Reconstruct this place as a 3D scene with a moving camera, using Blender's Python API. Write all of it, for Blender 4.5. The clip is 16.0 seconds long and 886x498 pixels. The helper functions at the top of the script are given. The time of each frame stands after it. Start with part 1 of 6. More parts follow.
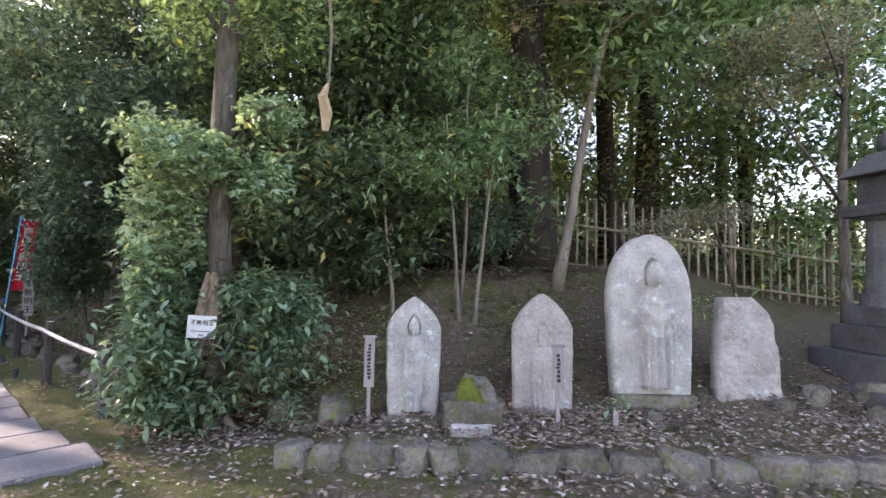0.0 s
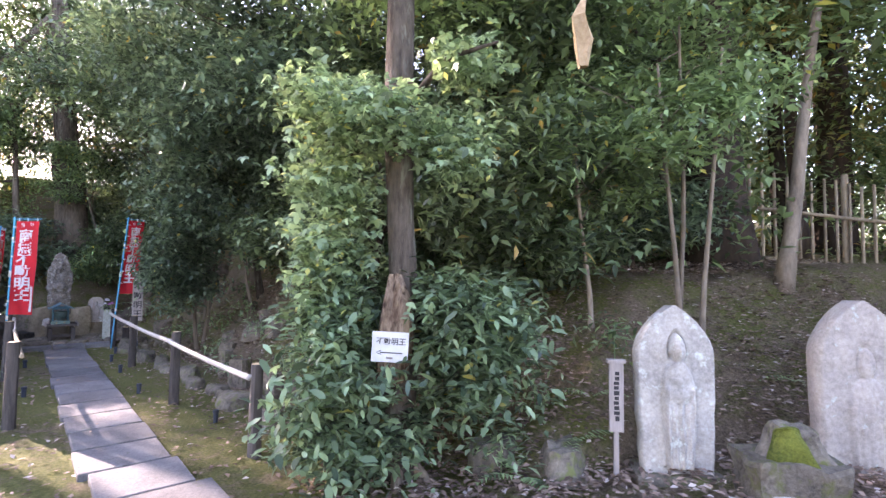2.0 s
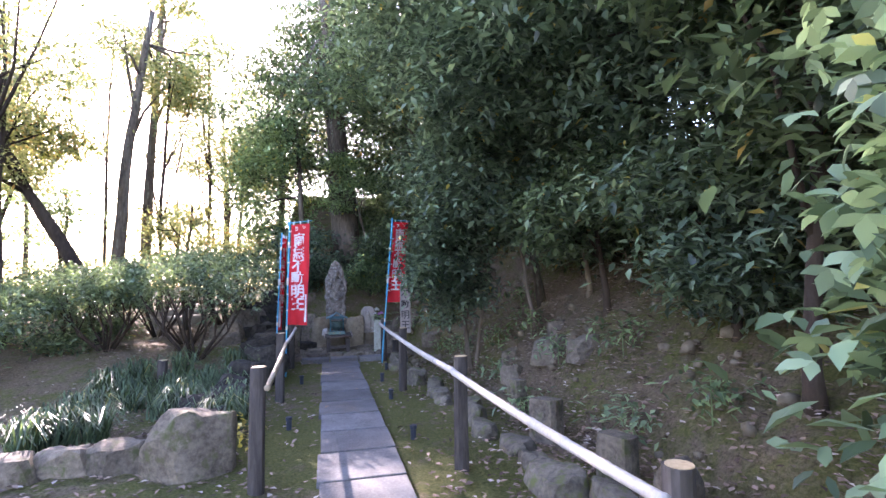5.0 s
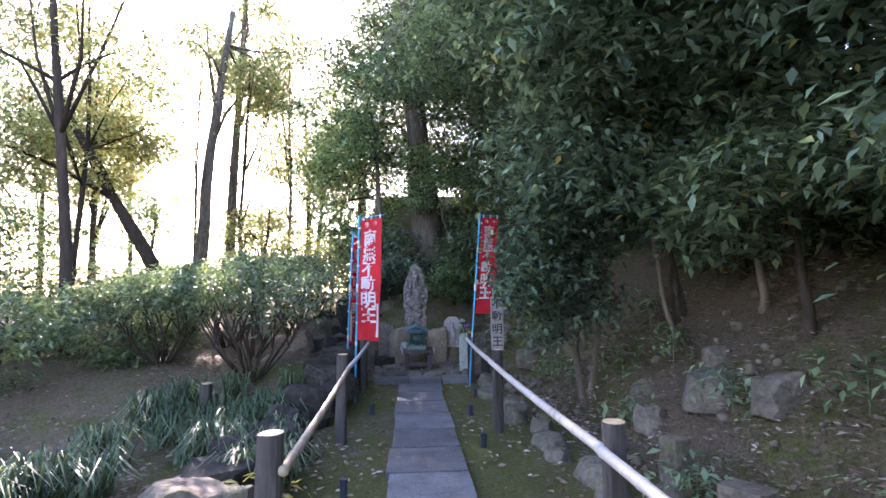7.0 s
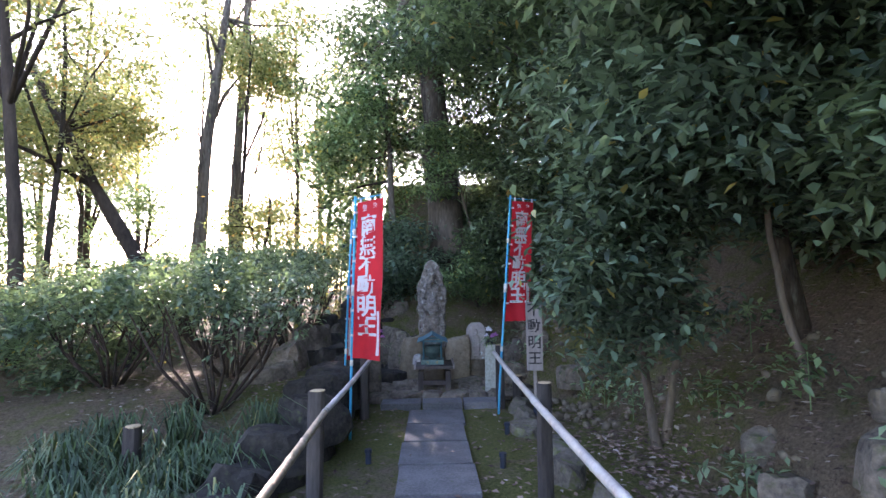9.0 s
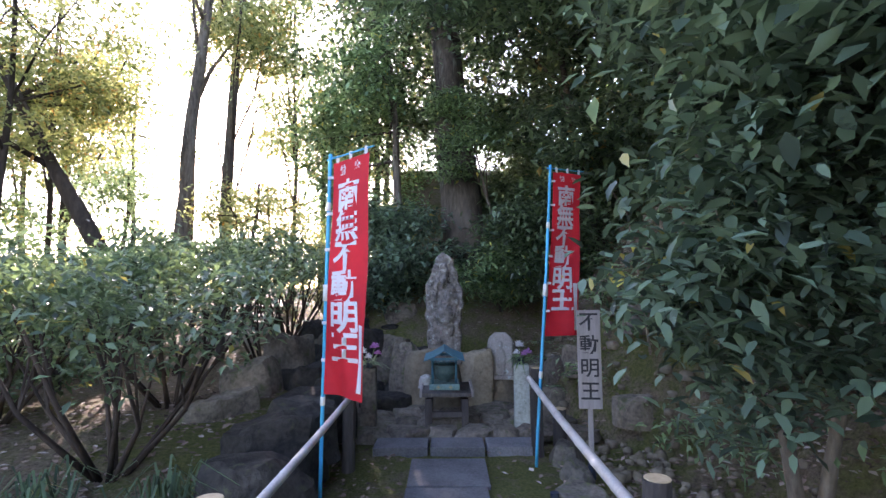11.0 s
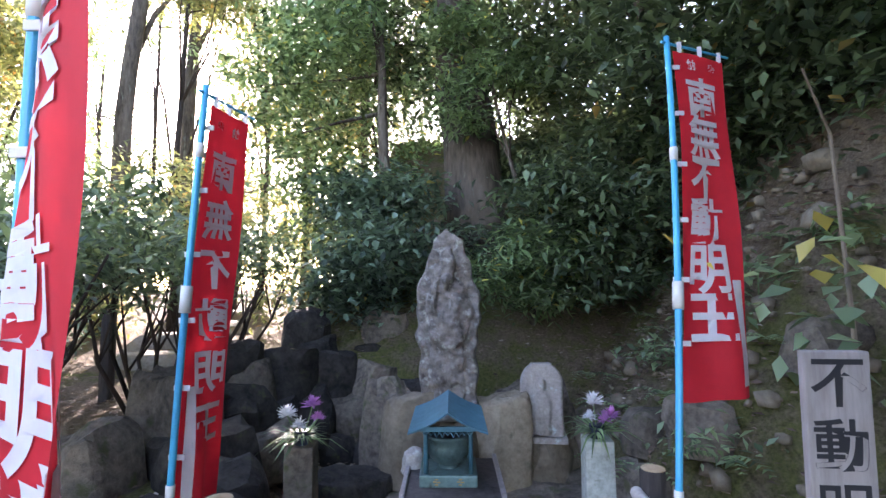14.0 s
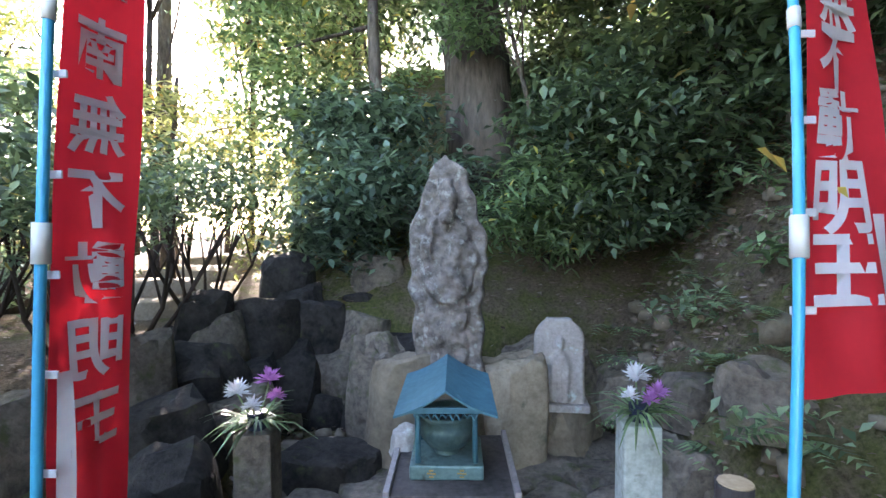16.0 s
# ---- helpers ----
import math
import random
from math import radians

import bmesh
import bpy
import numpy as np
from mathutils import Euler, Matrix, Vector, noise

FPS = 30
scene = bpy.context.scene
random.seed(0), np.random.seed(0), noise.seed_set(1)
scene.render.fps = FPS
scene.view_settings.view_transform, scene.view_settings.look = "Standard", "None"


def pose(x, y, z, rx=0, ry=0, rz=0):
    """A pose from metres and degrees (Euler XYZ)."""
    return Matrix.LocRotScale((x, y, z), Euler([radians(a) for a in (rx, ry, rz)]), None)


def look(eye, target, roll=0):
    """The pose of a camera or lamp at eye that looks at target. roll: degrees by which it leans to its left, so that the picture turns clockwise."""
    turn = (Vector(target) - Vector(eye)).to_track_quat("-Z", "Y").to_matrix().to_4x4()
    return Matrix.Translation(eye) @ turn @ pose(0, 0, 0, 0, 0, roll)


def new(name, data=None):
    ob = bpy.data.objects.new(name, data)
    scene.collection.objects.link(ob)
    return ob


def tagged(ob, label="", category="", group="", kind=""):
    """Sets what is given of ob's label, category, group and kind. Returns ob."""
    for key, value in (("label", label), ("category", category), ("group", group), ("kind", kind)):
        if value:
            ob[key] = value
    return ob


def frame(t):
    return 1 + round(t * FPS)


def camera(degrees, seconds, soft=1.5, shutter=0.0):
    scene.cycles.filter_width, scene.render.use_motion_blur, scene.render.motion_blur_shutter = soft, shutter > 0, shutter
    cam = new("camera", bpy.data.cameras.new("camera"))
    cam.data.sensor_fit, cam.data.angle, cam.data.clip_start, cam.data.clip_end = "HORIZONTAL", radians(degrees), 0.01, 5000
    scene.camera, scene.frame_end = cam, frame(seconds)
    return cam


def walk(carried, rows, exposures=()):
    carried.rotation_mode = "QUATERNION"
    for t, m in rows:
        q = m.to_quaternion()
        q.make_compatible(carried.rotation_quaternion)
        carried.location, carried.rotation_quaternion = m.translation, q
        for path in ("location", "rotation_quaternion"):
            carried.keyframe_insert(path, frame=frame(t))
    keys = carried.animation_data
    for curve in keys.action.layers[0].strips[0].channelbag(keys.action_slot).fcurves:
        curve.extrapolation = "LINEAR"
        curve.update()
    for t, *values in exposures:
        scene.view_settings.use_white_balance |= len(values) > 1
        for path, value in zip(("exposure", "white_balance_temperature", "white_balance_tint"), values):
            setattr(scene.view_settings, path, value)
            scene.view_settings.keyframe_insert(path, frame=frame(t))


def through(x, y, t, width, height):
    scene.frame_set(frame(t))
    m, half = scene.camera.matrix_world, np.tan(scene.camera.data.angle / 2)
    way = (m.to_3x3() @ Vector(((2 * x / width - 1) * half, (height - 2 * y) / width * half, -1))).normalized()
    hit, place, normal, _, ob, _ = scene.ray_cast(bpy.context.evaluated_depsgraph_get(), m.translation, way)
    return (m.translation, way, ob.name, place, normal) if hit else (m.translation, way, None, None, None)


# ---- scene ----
cam = camera(83.0, 16.0)
PATH = [
    (0.0, -0.503, -0.705, 1.343, 92.99, -1.02, -46.68),
    (0.5, -0.52, -0.325, 1.351, 92.81, -0.98, -47.18),
    (1.0, -0.587, 0.121, 1.363, 92.79, -0.93, -47.17),
    (1.5, -0.605, 0.576, 1.358, 92.3, -0.54, -44.02),
    (2.0, -0.598, 1.0, 1.342, 92.69, -0.49, -40.17),
    (2.5, -0.587, 1.422, 1.323, 92.87, -0.51, -37.25),
    (3.0, -0.57, 1.764, 1.324, 92.78, 0.01, -35.64),
    (3.5, -0.465, 2.306, 1.279, 93.12, 0.09, -29.66),
    (4.0, -0.377, 2.741, 1.221, 93.52, 0.22, -23.2),
    (4.5, -0.295, 3.149, 1.201, 93.89, 0.72, -18.08),
    (5.0, -0.233, 3.423, 1.193, 94.0, 1.11, -13.36),
    (7.5, -0.077, 5.107, 1.235, 94.89, 0.73, -2.67),
    (8.0, -0.037, 5.44, 1.267, 94.58, 0.72, -1.7),
    (8.5, -0.033, 5.792, 1.28, 94.45, 0.74, -1.43),
    (9.0, -0.02, 6.108, 1.274, 94.48, 0.84, -1.3),
    (9.5, -0.0, 6.492, 1.293, 94.41, 0.81, -0.79),
    (10.0, 0.003, 6.827, 1.287, 94.39, 0.94, 0.01),
    (12.5, -0.007, 8.791, 1.317, 94.19, 0.07, 0.48),
    (13.0, 0.027, 9.178, 1.309, 94.25, 0.19, 0.79),
    (13.5, 0.026, 9.422, 1.303, 94.47, 0.37, 1.01),
    (14.0, 0.001, 9.692, 1.296, 94.46, 0.45, 0.94),
    (14.5, 0.001, 9.88, 1.287, 93.23, 0.37, 1.08),
    (15.0, 0.02, 10.088, 1.284, 92.38, 0.45, 1.07),
    (15.5, 0.024, 10.23, 1.284, 90.42, 0.25, 1.27),
    (16.0, 0.017, 10.286, 1.284, 87.96, 0.49, 1.36),
]
walk(cam, [(t, pose(*row)) for t, *row in PATH], [(0.0, 2.85, 7200, 34), (2.0, 3.4, 7000, 40), (3.5, 3.6, 6800, 38), (5.0, 3.38, 6400, 38), (9.0, 3.2, 6300, 32), (13.0, 3.45, 6500, 35), (16.0, 4.05, 6600, 25)])

# ---- light ----
SUN_TURN, SUN_UP = 20.0, 21.0   # degrees to the left of the walkway's line, and above the horizon
world = bpy.data.worlds.new("sky")
scene.world = world
world.use_nodes = True
wn = world.node_tree.nodes
sky = wn.new("ShaderNodeTexSky")
sky.sky_type, sky.sun_disc = "NISHITA", False
sky.sun_elevation, sky.sun_rotation = radians(SUN_UP), radians(-SUN_TURN)
wn["Background"].inputs["Strength"].default_value = 0.15
world.node_tree.links.new(sky.outputs[0], wn["Background"].inputs["Color"])
sun = new("sun", bpy.data.lights.new("sun", "SUN"))
sun.data.energy, sun.data.angle, sun.data.color = 3.0, radians(0.5), (1.0, 0.93, 0.82)
toward = Vector((-math.sin(radians(SUN_TURN)) * math.cos(radians(SUN_UP)), math.cos(radians(SUN_TURN)) * math.cos(radians(SUN_UP)), math.sin(radians(SUN_UP))))
sun.matrix_world = look(toward * 30, (0, 0, 0))


# ---- materials ----
def blank(name):
    m = bpy.data.materials.new(name)
    m.use_nodes = True
    m.node_tree.nodes.clear()
    out = m.node_tree.nodes.new("ShaderNodeOutputMaterial")
    return m, m.node_tree.nodes, m.node_tree.links, out


def noise_node(n, l, coords, scale, detail=4.0, rough=0.6):
    t = n.new("ShaderNodeTexNoise")
    t.inputs["Scale"].default_value, t.inputs["Detail"].default_value, t.inputs["Roughness"].default_value = scale, detail, rough
    l.new(coords, t.inputs["Vector"])
    return t.outputs[0]


def mixed(n, l, factor, a, b):
    m = n.new("ShaderNodeMix")
    m.data_type = "RGBA"
    for socket, value in ((m.inputs[0], factor), (m.inputs[6], a), (m.inputs[7], b)):
        if isinstance(value, (tuple, float, int)):
            socket.default_value = (*value, 1.0) if isinstance(value, tuple) else value
        else:
            l.new(value, socket)
    return m.outputs[2]


def ramp(n, l, value, low, high):
    r = n.new("ShaderNodeMapRange")
    r.inputs[1].default_value, r.inputs[2].default_value = low, high
    l.new(value, r.inputs[0])
    return r.outputs[0]


def surface(name, dark, light, grain=25.0, patch=3.0, stain=None, stain_amount=0.5, rough=0.85, bump=0.4, depth=0.01, metal=0.0, stretch=(1, 1, 1), vary=0.25):
    """A weathered surface: grain and patches of two colours, blotches of a third, fine relief, and a shift of tone from piece to piece."""
    m, n, l, out = blank(name)
    geo = n.new("ShaderNodeTexCoord")
    info = n.new("ShaderNodeObjectInfo")
    shift = n.new("ShaderNodeVectorMath")
    shift.operation = "MULTIPLY_ADD"
    shift.inputs[1].default_value = stretch
    l.new(geo.outputs["Object"], shift.inputs[0])
    push = n.new("ShaderNodeVectorMath")
    push.operation = "SCALE"
    push.inputs[0].default_value = (13.0, 7.0, 5.0)
    l.new(info.outputs["Random"], push.inputs["Scale"])
    l.new(push.outputs[0], shift.inputs[2])
    c = shift.outputs[0]
    fine = noise_node(n, l, c, grain, 6, 0.7)
    wide = noise_node(n, l, c, patch, 3, 0.6)
    both = n.new("ShaderNodeMath")
    both.operation = "MULTIPLY_ADD"
    both.inputs[1].default_value = 0.55
    l.new(fine, both.inputs[0])
    half = n.new("ShaderNodeMath")
    half.operation = "MULTIPLY"
    half.inputs[1].default_value = 0.45
    l.new(wide, half.inputs[0])
    l.new(half.outputs[0], both.inputs[2])
    col = mixed(n, l, ramp(n, l, both.outputs[0], 0.36, 0.66), dark, light)
    if stain:
        spots = noise_node(n, l, c, patch * 2.3, 5, 0.65)
        col = mixed(n, l, ramp(n, l, spots, 0.72 - 0.35 * stain_amount, 0.80 - 0.25 * stain_amount), col, stain)
    tone = n.new("ShaderNodeHueSaturation")
    span = n.new("ShaderNodeMapRange")
    span.inputs[3].default_value, span.inputs[4].default_value = 1 - vary, 1 + vary
    l.new(info.outputs["Random"], span.inputs[0])
    l.new(span.outputs[0], tone.inputs["Value"])
    l.new(col, tone.inputs["Color"])
    b = n.new("ShaderNodeBsdfPrincipled")
    b.inputs["Roughness"].default_value, b.inputs["Metallic"].default_value = rough, metal
    b.inputs["Specular IOR Level"].default_value = 0.3
    l.new(tone.outputs[0], b.inputs["Base Color"])
    bp = n.new("ShaderNodeBump")
    bp.inputs["Strength"].default_value, bp.inputs["Distance"].default_value = bump, depth
    l.new(both.outputs[0], bp.inputs["Height"])
    l.new(bp.outputs[0], b.inputs["Normal"])
    l.new(b.outputs[0], out.inputs[0])
    return m


def leafy(name, dark, light, old=None, old_share=0.03, through=0.35, rough=0.38):
    """Leaves: each its own tone between two greens, a few turned; light passes through."""
    def greyer(c):
        g = 0.25 * c[0] + 0.65 * c[1] + 0.10 * c[2]
        return tuple(0.80 * v + 0.20 * g for v in c)

    dark, light = tuple(0.62 * v for v in greyer(dark)), tuple(1.28 * v for v in greyer(light))
    m, n, l, out = blank(name)
    geo = n.new("ShaderNodeNewGeometry")
    pick = geo.outputs["Random Per Island"]
    col = mixed(n, l, pick, dark, light)
    if old:
        edge = n.new("ShaderNodeMath")
        edge.operation = "GREATER_THAN"
        edge.inputs[1].default_value = 1 - old_share
        l.new(pick, edge.inputs[0])
        col = mixed(n, l, edge.outputs[0], col, old)
    b = n.new("ShaderNodeBsdfPrincipled")
    b.inputs["Roughness"].default_value = rough
    b.inputs["Specular IOR Level"].default_value = 0.5
    l.new(col, b.inputs["Base Color"])
    tr = n.new("ShaderNodeBsdfTranslucent")
    warm = n.new("ShaderNodeMix")
    warm.data_type, warm.blend_type = "RGBA", "MULTIPLY"
    warm.inputs[0].default_value = 1.0
    warm.inputs[7].default_value = (1.48, 1.42, 0.95, 1)
    l.new(col, warm.inputs[6])
    l.new(warm.outputs[2], tr.inputs["Color"])
    mx = n.new("ShaderNodeMixShader")
    mx.inputs[0].default_value = through
    l.new(b.outputs[0], mx.inputs[1])
    l.new(tr.outputs[0], mx.inputs[2])
    l.new(mx.outputs[0], out.inputs[0])
    return m


def plain(name, colour, rough=0.5, metal=0.0, through=0.0):
    m, n, l, out = blank(name)
    b = n.new("ShaderNodeBsdfPrincipled")
    b.inputs["Base Color"].default_value = (*colour, 1)
    b.inputs["Roughness"].default_value, b.inputs["Metallic"].default_value = rough, metal
    c = n.new("ShaderNodeTexCoord")
    f = noise_node(n, l, c.outputs["Object"], 14.0, 5)
    l.new(mixed(n, l, ramp(n, l, f, 0.3, 0.75), tuple(v * 0.82 for v in colour), colour), b.inputs["Base Color"])
    if through:
        tr = n.new("ShaderNodeBsdfTranslucent")
        tr.inputs["Color"].default_value = (*colour, 1)
        mx = n.new("ShaderNodeMixShader")
        mx.inputs[0].default_value = through
        l.new(b.outputs[0], mx.inputs[1])
        l.new(tr.outputs[0], mx.inputs[2])
        l.new(mx.outputs[0], out.inputs[0])
    else:
        l.new(b.outputs[0], out.inputs[0])
    return m


def ground_material():
    m, n, l, out = blank("earth_and_moss")
    c = n.new("ShaderNodeTexCoord").outputs["Object"]
    fine = noise_node(n, l, c, 45.0, 6, 0.75)
    mid = noise_node(n, l, c, 6.0, 5, 0.65)
    wide = noise_node(n, l, c, 0.9, 4, 0.6)
    soil = mixed(n, l, ramp(n, l, fine, 0.3, 0.7), (0.085, 0.063, 0.043), (0.34, 0.265, 0.185))
    moss = mixed(n, l, ramp(n, l, fine, 0.3, 0.7), (0.065, 0.080, 0.024), (0.225, 0.225, 0.080))
    split = n.new("ShaderNodeSeparateXYZ")
    l.new(c, split.inputs[0])
    # moss grows on the level ground beside the walkway, bare soil on the bank
    near = n.new("ShaderNodeMath")
    near.operation = "ABSOLUTE"
    l.new(split.outputs[0], near.inputs[0])
    belt = n.new("ShaderNodeMapRange")
    belt.inputs[1].default_value, belt.inputs[2].default_value, belt.inputs[3].default_value, belt.inputs[4].default_value = 0.7, 2.4, 0.62, 0.42
    l.new(near.outputs[0], belt.inputs[0])
    add = n.new("ShaderNodeMath")
    add.operation = "ADD"
    l.new(mid, add.inputs[0])
    l.new(wide, add.inputs[1])
    less = n.new("ShaderNodeMath")
    less.operation = "ADD"
    l.new(add.outputs[0], less.inputs[0])
    l.new(belt.outputs[0], less.inputs[1])
    yard = n.new("ShaderNodeMapRange")
    yard.inputs[1].default_value, yard.inputs[2].default_value, yard.inputs[3].default_value, yard.inputs[4].default_value = 11.6, 12.4, 0.0, -0.12
    l.new(split.outputs[1], yard.inputs[0])
    bare = n.new("ShaderNodeMath")
    bare.operation = "ADD"
    l.new(less.outputs[0], bare.inputs[0])
    l.new(yard.outputs[0], bare.inputs[1])
    col = mixed(n, l, ramp(n, l, bare.outputs[0], 1.33, 1.60), soil, moss)
    b = n.new("ShaderNodeBsdfPrincipled")
    b.inputs["Roughness"].default_value = 0.95
    b.inputs["Specular IOR Level"].default_value = 0.15
    l.new(col, b.inputs["Base Color"])
    bp = n.new("ShaderNodeBump")
    bp.inputs["Strength"].default_value, bp.inputs["Distance"].default_value = 1.0, 0.05
    l.new(fine, bp.inputs["Height"])
    l.new(bp.outputs[0], b.inputs["Normal"])
    l.new(b.outputs[0], out.inputs[0])
    return m


EARTH = ground_material()
SLAB = surface("slab_stone", (0.075, 0.074, 0.074), (0.195, 0.190, 0.188), 60, 4, (0.09, 0.10, 0.06), 0.25, 0.8, 0.5, 0.006, vary=0.22)
STELE = surface("pale_stele_stone", (0.265, 0.250, 0.225), (0.53, 0.505, 0.45), 50, 5, (0.60, 0.66, 0.60), 0.42, 0.9, 0.5, 0.006, vary=0.08)
STELE_WARM = surface("warm_stele_stone", (0.23, 0.205, 0.18), (0.45, 0.41, 0.365), 50, 5, (0.46, 0.53, 0.50), 0.30, 0.9, 0.5, 0.006, vary=0.05)
ROCK = surface("garden_rock", (0.060, 0.050, 0.040), (0.27, 0.225, 0.170), 26, 4, (0.085, 0.095, 0.04), 0.5, 0.9, 1.0, 0.03)
# near-black base: the deep shade on the wall rocks is put into the colour
SHADED_ROCK = surface("rock_in_deep_shade", (0.011, 0.010, 0.009), (0.070, 0.062, 0.052), 22, 5, (0.06, 0.065, 0.03), 0.35, 0.92, 0.9, 0.03)
KERB = surface("mossy_kerb_stone", (0.060, 0.052, 0.042), (0.245, 0.215, 0.170), 30, 5, (0.12, 0.135, 0.05), 0.6, 0.9, 1.0, 0.025)
FLAME_STONE = surface("rough_statue_stone", (0.070, 0.060, 0.050), (0.305, 0.265, 0.225), 30, 9, (0.36, 0.36, 0.31), 0.5, 0.9, 0.9, 0.02, vary=0.0)
TAN_ROCK = surface("tan_rock", (0.144, 0.115, 0.077), (0.302, 0.252, 0.179), 26, 4, (0.115, 0.105, 0.070), 0.35, 0.9, 0.6, 0.015)
MOSS = surface("moss", (0.045, 0.065, 0.012), (0.16, 0.18, 0.03), 70, 6, None, 0, 0.95, 0.9, 0.02)
LANTERN_STONE = surface("dark_lantern_stone", (0.045, 0.045, 0.045), (0.12, 0.12, 0.115), 40, 4, (0.09, 0.10, 0.06), 0.3, 0.85, 0.5, 0.01)
PEDESTAL = surface("pale_green_stone", (0.22, 0.24, 0.20), (0.46, 0.49, 0.43), 40, 5, (0.10, 0.12, 0.06), 0.4, 0.85, 0.4, 0.006)
BARK = surface("bark", (0.028, 0.021, 0.016), (0.17, 0.14, 0.108), 24, 5, (0.20, 0.21, 0.16), 0.4, 0.95, 1.0, 0.03, stretch=(1, 1, 0.22))
PALE_BARK = surface("pale_bark", (0.10, 0.08, 0.06), (0.29, 0.235, 0.175), 18, 3, (0.16, 0.16, 0.10), 0.25, 0.9, 0.7, 0.015, stretch=(1, 1, 0.3))
DARK_BARK = surface("dark_bark", (0.025, 0.018, 0.014), (0.085, 0.062, 0.045), 18, 3, None, 0, 0.95, 0.9, 0.02, stretch=(1, 1, 0.25))
POST_WOOD = surface("dark_post_wood", (0.030, 0.026, 0.025), (0.105, 0.090, 0.080), 30, 4, (0.16, 0.14, 0.12), 0.2, 0.85, 0.6, 0.008, stretch=(1, 1, 0.15))
CUT_WOOD = surface("cut_wood_end", (0.34, 0.24, 0.13), (0.55, 0.42, 0.26), 40, 8, (0.2, 0.13, 0.07), 0.3, 0.8, 0.4, 0.004)
ROT_WOOD = surface("broken_wood", (0.10, 0.05, 0.03), (0.52, 0.38, 0.26), 40, 10, (0.05, 0.025, 0.015), 0.6, 0.9, 1.0, 0.05, stretch=(1, 1, 0.25))
BAMBOO = surface("weathered_bamboo", (0.40, 0.37, 0.33), (0.66, 0.62, 0.56), 60, 5, (0.28, 0.25, 0.2), 0.2, 0.6, 0.2, 0.003, stretch=(1, 1, 0.2))
FENCE_BAMBOO = surface("fence_bamboo", (0.17, 0.13, 0.085), (0.40, 0.325, 0.225), 40, 5, (0.16, 0.13, 0.08), 0.3, 0.7, 0.3, 0.004, stretch=(1, 1, 0.2))
BOARD = surface("grey_board", (0.19, 0.165, 0.15), (0.36, 0.32, 0.295), 40, 4, (0.25, 0.23, 0.2), 0.3, 0.8, 0.4, 0.004, stretch=(1, 1, 0.12))
WHITE_BOARD = plain("white_board", (0.80, 0.80, 0.79), 0.5)
INK = plain("black_ink", (0.02, 0.02, 0.022), 0.7)
RED = plain("red_banner_cloth", (0.72, 0.022, 0.035), 0.75, 0, 0.3)
WHITE_CLOTH = plain("white_dye", (0.82, 0.80, 0.80), 0.75, 0, 0.25)
BLUE = plain("blue_pole_plastic", (0.04, 0.42, 0.66), 0.35)
PALE_PLASTIC = plain("pale_plastic", (0.72, 0.70, 0.62), 0.45)
TEAL = surface("painted_teal_copper", (0.035, 0.115, 0.145), (0.075, 0.20, 0.245), 30, 4, (0.12, 0.26, 0.28), 0.2, 0.5, 0.2, 0.004)
BRONZE = surface("green_bronze", (0.06, 0.115, 0.11), (0.15, 0.24, 0.225), 40, 6, (0.05, 0.07, 0.06), 0.4, 0.5, 0.4, 0.004, metal=0.35)
GILT = plain("worn_gilt", (0.45, 0.30, 0.10), 0.5, 0.5)
ASH = plain("ash", (0.16, 0.12, 0.11), 0.95)
PIPE = plain("dark_blue_cap", (0.025, 0.035, 0.055), 0.45)
PETAL_WHITE = plain("white_petals", (0.82, 0.82, 0.80), 0.6, 0, 0.3)
PETAL_PINK = plain("pink_petals", (0.60, 0.26, 0.58), 0.6, 0, 0.3)
LEAF_DARK = leafy("dark_evergreen_leaf", (0.039, 0.078, 0.037), (0.137, 0.220, 0.096), (0.349, 0.258, 0.093), 0.012)
LEAF_MID = leafy("mid_green_leaf", (0.068, 0.137, 0.048), (0.219, 0.358, 0.139), (0.566, 0.505, 0.136), 0.02, 0.4)
LEAF_PALE = leafy("pale_green_leaf", (0.110, 0.208, 0.092), (0.285, 0.425, 0.230), (0.704, 0.690, 0.278), 0.02, 0.45)
LEAF_SUN = leafy("yellow_green_leaf", (0.100, 0.157, 0.040), (0.310, 0.332, 0.119), (0.383, 0.230, 0.079), 0.06, 0.5)
LEAF_MAPLE = leafy("turning_maple_leaf", (0.13, 0.145, 0.095), (0.34, 0.33, 0.24), (0.40, 0.22, 0.12), 0.10, 0.5)
LEAF_YELLOW = leafy("yellow_leaf", (0.50, 0.38, 0.02), (0.72, 0.60, 0.06), None, 0, 0.5)
LEAF_BLUE = leafy("bluish_green_leaf", (0.046, 0.097, 0.063), (0.158, 0.262, 0.158), (0.402, 0.339, 0.107), 0.01, 0.35)
LITTER = leafy("fallen_leaves", (0.11, 0.058, 0.034), (0.33, 0.22, 0.155), (0.52, 0.44, 0.38), 0.10, 0.1, 0.8)
LEAF_CLIMB = leafy("glossy_climber_leaf", (0.060, 0.125, 0.062), (0.205, 0.335, 0.165), (0.40, 0.36, 0.11), 0.012, 0.3, 0.32)
LEAF_HEDGE = leafy("hedge_leaf", (0.050, 0.100, 0.045), (0.135, 0.215, 0.100), (0.36, 0.32, 0.10), 0.01, 0.4, 0.5)
FERN = leafy("fern_green", (0.078, 0.154, 0.058), (0.238, 0.390, 0.158), None, 0, 0.4)
GRASS = leafy("strap_leaf", (0.045, 0.095, 0.040), (0.125, 0.215, 0.095), (0.40, 0.38, 0.15), 0.02, 0.35, 0.5)

# ---- building blocks ----
RNG = np.random.default_rng(5)


